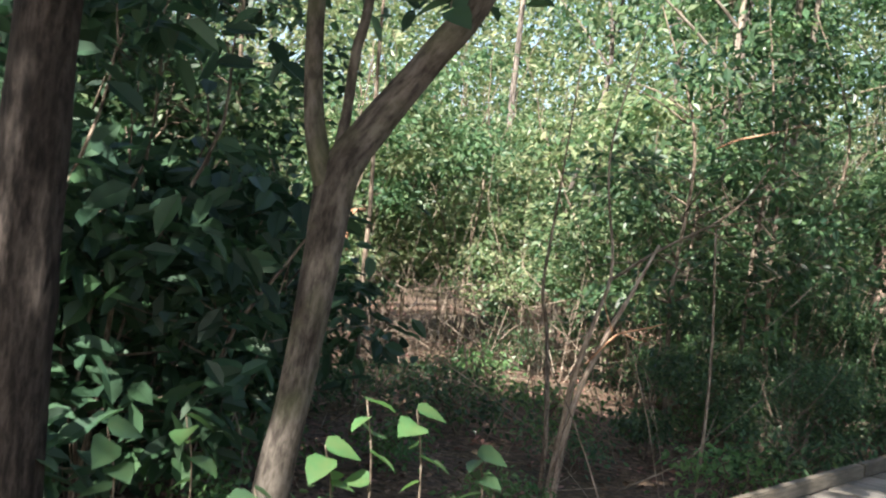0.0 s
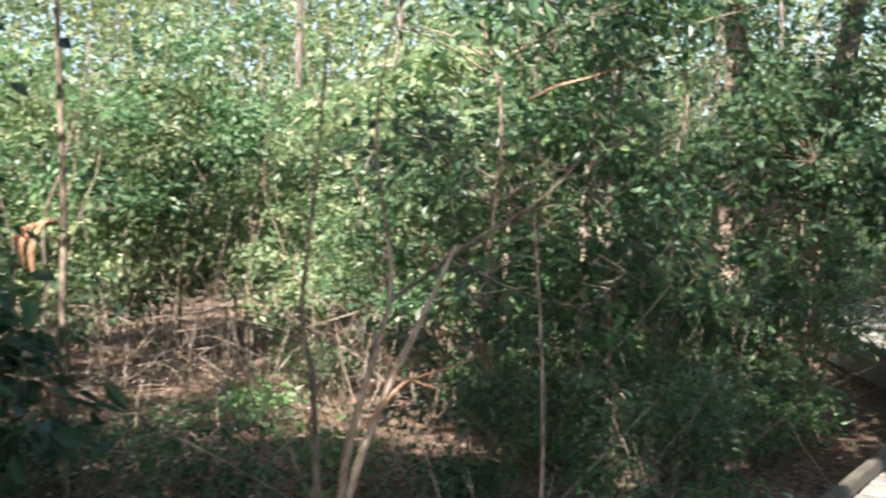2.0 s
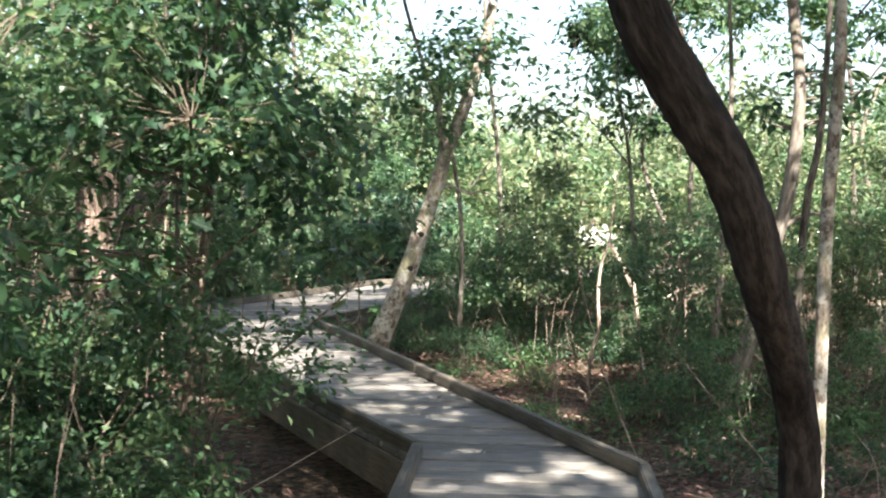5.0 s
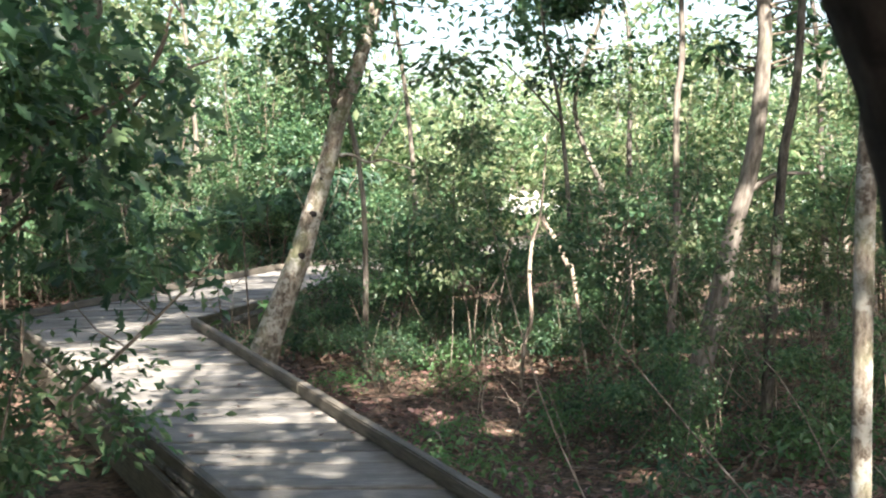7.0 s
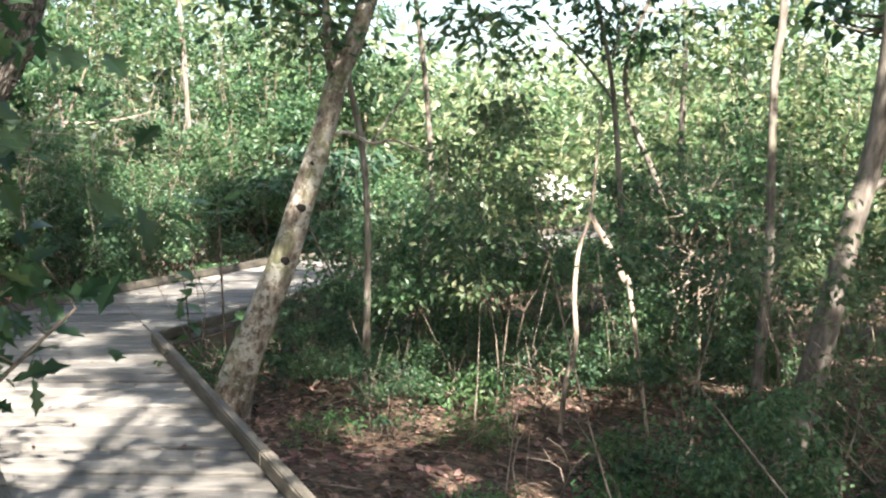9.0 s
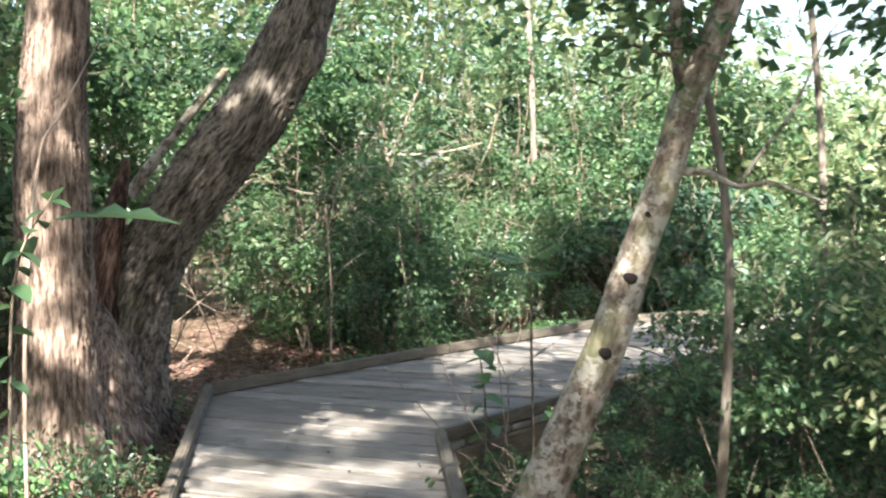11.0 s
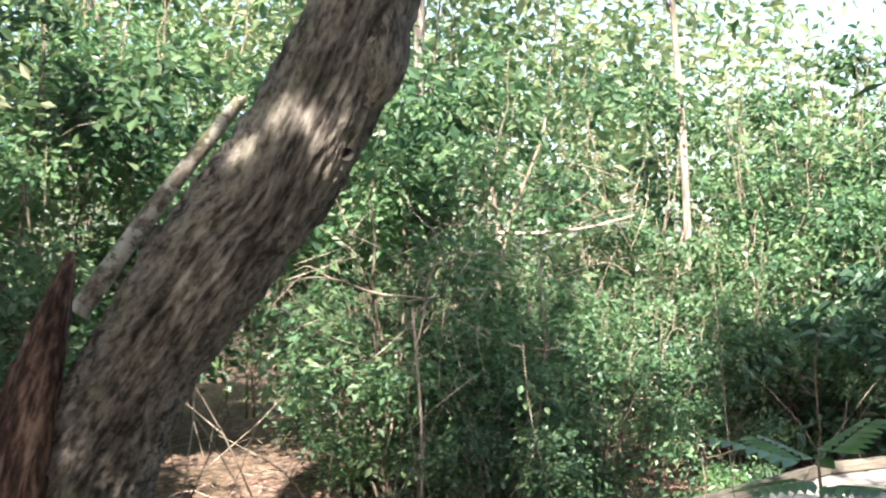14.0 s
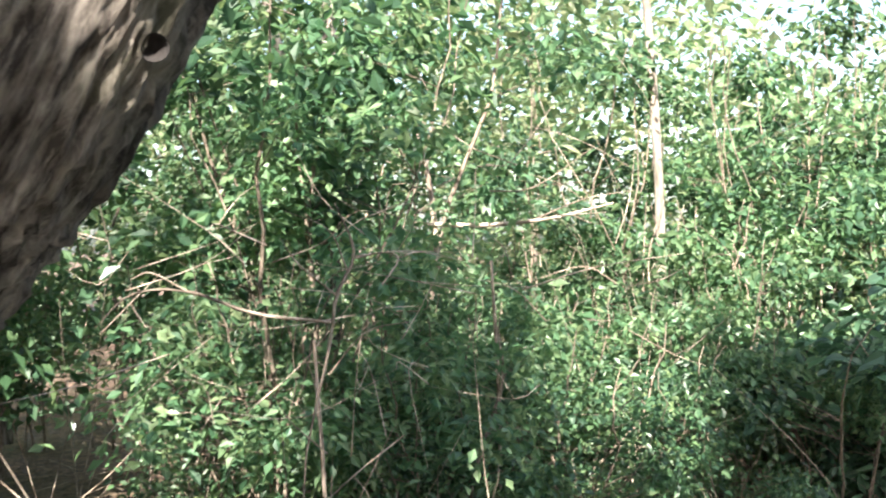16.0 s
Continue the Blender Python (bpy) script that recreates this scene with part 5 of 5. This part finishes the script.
def bare_shrub():
    ob = thing("bare_branch", "bleached crooked dead branch with short side twigs", "branch", (9.4, 21.3, -0.1))
    o4 = np.array([9.4, 21.3, -0.1, 0])
    for nm, rows in (("branch", [(9.3, 21.3, -0.25, 0.004), (9.42, 21.28, 0.3, 0.0035), (9.36, 21.25, 0.8, 0.0035), (9.47, 21.26, 1.3, 0.006), (9.5, 21.25, 1.5, 0.0072), (9.57, 21.24, 1.66, 0.006), (9.5, 21.25, 1.85, 0.0024)],),
                     ("side_twig", [(9.48, 21.26, 1.4, 0.006), (9.2, 21.3, 1.44, 0.0072), (8.95, 21.34, 1.53, 0.006), (8.75, 21.36, 1.52, 0.0042), (8.62, 21.38, 1.4, 0.0018)],),
                     ("side_twig", [(8.95, 21.34, 1.53, 0.0042), (8.82, 21.3, 1.6, 0.0030), (8.75, 21.3, 1.58, 0.0018)],),
                     ("side_twig", [(9.57, 21.24, 1.64, 0.0042), (9.68, 21.2, 1.66, 0.0030), (9.75, 21.2, 1.62, 0.0012)],),
                     ("side_twig", [(9.5, 21.25, 1.5, 0.0042), (9.35, 21.2, 1.62, 0.0030), (9.28, 21.2, 1.72, 0.0012)],),
                     ("side_twig", [(9.54, 21.24, 1.6, 0.0036), (9.46, 21.2, 1.75, 0.0024), (9.3, 21.2, 1.82, 0.0012)],),
                     ("side_twig", [(9.47, 21.27, 1.2, 0.0042), (9.6, 21.2, 1.36, 0.0030), (9.78, 21.15, 1.4, 0.0012)],),
                     ("side_twig", [(9.46, 21.28, 0.9, 0.0036), (9.3, 21.2, 1.05, 0.0024), (9.22, 21.15, 1.2, 0.0012)],)):
        v, f, gr = tube(spline(np.asarray(rows, float) - o4, 20), 6, wobble=0.12, seed=len(rows))
        part(nm, mesh_of(nm, v, f, TWIG_DRY, gr), ob)


bare_shrub()


def tangle(label, centre, radii, n, mat, seed, thick=0.004):
    """Fine dead twigs caught in one another."""
    g = np.random.default_rng(seed)
    c, out = np.asarray(centre), []
    for _ in range(n):
        a = g.uniform(-1, 1, 3) * radii
        d = np.array([g.normal(), g.normal() * 0.6, g.normal(0.25, 0.45)])
        d *= g.uniform(0.25, 0.75) / np.linalg.norm(d)
        b, e, r = a + d * 0.5 + g.normal(0, 0.05, 3), a + d + g.normal(0, 0.06, 3), thick * g.uniform(0.5, 1.5)
        out.append(tube(spline([(*a, r), (*b, r * 0.8), (*e, r * 0.3)], 7), 4, caps=False, seed=seed))
        if g.random() < 0.6:
            e2 = b + np.array([g.normal(), g.normal() * 0.5, g.normal(0.2, 0.6)]) * 0.18
            out.append(tube(spline([(*b, r * 0.7), (*((b + e2) / 2 + g.normal(0, 0.02, 3)), r * 0.5), (*e2, r * 0.25)], 5), 4, caps=False, seed=seed))
    foot = np.array([c[0], c[1], gz(c[0], c[1])]) - c
    out.append(tube(spline([(*(foot - (0, 0, 0.05)), 0.012), (*(foot * 0.5 + (0.04, 0.02, 0)), 0.01), (0, 0, 0, 0.007)], 8), 6, seed=seed))
    ob = part("dead_brush", mesh_of("dead_brush", *(lambda v, f, gr: (v, f, mat, gr))(*joined(out))))
    ob.location = centre
    return tagged(ob, label, "dead brush", kind="stuff")


tangle("tangle of bleached dead twigs caught among green shrubs", (9.5, 21.7, 1.3), (0.9, 0.5, 0.45), 38, TWIG_PALE, 401, 0.003)
tangle("tangle of bleached dead twigs caught among green shrubs", (10.6, 22.6, 1.6), (0.9, 0.4, 0.5), 26, TWIG_PALE, 402, 0.003)
tangle("heap of dry brittle twigs among thin saplings", (12.65, 15.2, 0.65), (0.4, 0.3, 0.4), 50, TWIG_PALE, 403, 0.004)
tangle("grey leafless twigs hanging from a dead branch", (2.45, 7.4, 1.45), (0.8, 0.3, 0.45), 46, TWIG_DRY, 404, 0.0025)
tangle("dry twigs and brush low among the saplings", (0.75, 10.0, 0.35), (1.3, 0.6, 0.5), 110, TWIG_DRY, 405, 0.004)
tangle("fine dry twigs in the thicket beyond the bend", (12.6, 24.3, 0.9), (1.0, 0.5, 0.7), 40, TWIG_DRY, 406, 0.003)


# ---- seedlings with single leaves that can be told apart ----
def leaf_object(kind, size, parent, m, mat, name="leaf"):
    b, fc = leaf_shape(kind)
    key = (kind, mat.name)
    if key not in LEAF_MESH:
        LEAF_MESH[key] = mesh_of(name, b, fc, mat, smooth=True)
    ob = part(name, LEAF_MESH[key], parent)
    ob.matrix_basis = m @ Matrix.Diagonal((size, size, size, 1))
    return ob


LEAF_MESH = {}


def sprig(name, label, base, rows, n, size, kind, mat, seed, start=0.35, droop=-15, pairs=False, category="seedling"):
    """A small plant: one stem with leaves set along it."""
    g = np.random.default_rng(seed)
    ob = thing(name, label, category, base)
    o4 = np.array([*base, 0])
    r = spline(np.asarray(rows, float) - o4, 24)
    v, f, gr = tube(r, 6, seed=seed)
    part("stem", mesh_of("stem", v, f, TWIG, gr), ob)
    for k in range(n):
        s = start + (1 - start) * (k // 2 if pairs else k) / max(1, (n // 2 if pairs else n) - 1)
        p = r[min(23, int(s * 23)), :3]
        yaw = (k % 2) * 180 + g.normal(20, 18) if pairs else k * 137.5 + g.normal(0, 15)
        leaf_object(kind, size * g.uniform(0.7, 1.15), ob, pose(*p, 0, -(droop + g.normal(0, 12)), yaw) @ pose(0, 0, 0, g.normal(0, 20)), mat)
    return ob


zg = gz(9.84, 17.5)
sap = sprig("compound_leaf_sapling", "thin sapling topped with bright feathery compound leaves", (9.84, 17.55, zg), [(9.84, 17.55, zg - 0.05, 0.011), (9.83, 17.55, 0.4, 0.009), (9.83, 17.55, 0.85, 0.007), (9.82, 17.55, 1.02, 0.004)], 4, 0.1, "oval", LEAF_FRESH, 5, 0.6)
for k, (yaw, up, z, L) in enumerate(((165, 22, 1.0, 0.3), (200, 5, 0.97, 0.28), (20, 25, 1.02, 0.25), (100, 15, 1.0, 0.28), (280, 10, 0.95, 0.25))):
    for q in range(7):
        for sd in (-1, 1):
            d = L * (0.25 + 0.75 * q / 6)
            m = Matrix.Translation((-0.02, 0, z - zg)) @ pose(0, 0, 0, 0, -up, yaw) @ pose(d, 0, -0.25 * d * d, 0, 8, sd * 62)
            leaf_object("oval", 0.085 * (1.15 - 0.06 * q), sap, m, LEAF_FRESH, "leaflet")
zg = gz(9.5, 17.5)
sprig("broad_leaf_seedling", "small seedling with broad bright green leaves", (9.52, 17.52, zg), [(9.52, 17.52, zg - 0.05, 0.008), (9.53, 17.52, 0.0, 0.007), (9.52, 17.53, 0.3, 0.006), (9.5, 17.55, 0.52, 0.003)], 11, 0.15, "heart", LEAF_FRESH, 6, 0.3)
sprig("broad_leaf_seedling", "small seedling with broad bright green leaves", (9.9, 17.3, gz(9.9, 17.3)), [(9.9, 17.3, zg - 0.1, 0.008), (9.88, 17.3, 0.0, 0.007), (9.85, 17.3, 0.2, 0.004)], 9, 0.14, "heart", LEAF_FRESH, 16, 0.4)
# broad leaves round the foot of the forked tree
for k, (x, y, zt) in enumerate(((0.55, 3.25, 0.66), (0.72, 3.4, 0.62), (0.42, 3.2, 0.5), (-0.1, 3.3, 0.55), (-0.35, 3.2, 0.5), (-0.6, 3.1, 0.55), (0.2, 3.1, 0.35), (-0.8, 3.6, 0.7), (0.95, 3.9, 0.4))):
    zb = gz(x, y)
    sprig("heart_leaf_seedling", "seedling with heart-shaped fresh green leaves", (x, y, zb), [(x, y, zb - 0.05, 0.006), (x + 0.02, y, zb + 0.3, 0.005), (x + 0.03, y + 0.02, zt * 0.6, 0.004), (x, y, zt, 0.002)], 9, 0.13, "heart", LEAF_FRESH if k < 4 else LEAF_SHRUB, 60 + k, 0.35)
# leafy sprays hanging over the left of the second stretch
for k, (x, y, zt) in enumerate(((6.98, 15.2, 1.85), (7.1, 15.25, 1.5), (6.8, 15.2, 1.2), (6.7, 15.6, 1.5))):
    zb = gz(x, y)
    sprig("maple_sapling", "thin sapling with small broad green leaves", (x, y, zb), [(x - 0.15, y, zb - 0.05, 0.008), (x - 0.12, y, 0.5, 0.007), (x - 0.08, y, zt * 0.8, 0.005), (x + 0.06, y, zt, 0.002)], 20, 0.1, "heart", LEAF_SHRUB, 80 + k, 0.3, category="sapling")
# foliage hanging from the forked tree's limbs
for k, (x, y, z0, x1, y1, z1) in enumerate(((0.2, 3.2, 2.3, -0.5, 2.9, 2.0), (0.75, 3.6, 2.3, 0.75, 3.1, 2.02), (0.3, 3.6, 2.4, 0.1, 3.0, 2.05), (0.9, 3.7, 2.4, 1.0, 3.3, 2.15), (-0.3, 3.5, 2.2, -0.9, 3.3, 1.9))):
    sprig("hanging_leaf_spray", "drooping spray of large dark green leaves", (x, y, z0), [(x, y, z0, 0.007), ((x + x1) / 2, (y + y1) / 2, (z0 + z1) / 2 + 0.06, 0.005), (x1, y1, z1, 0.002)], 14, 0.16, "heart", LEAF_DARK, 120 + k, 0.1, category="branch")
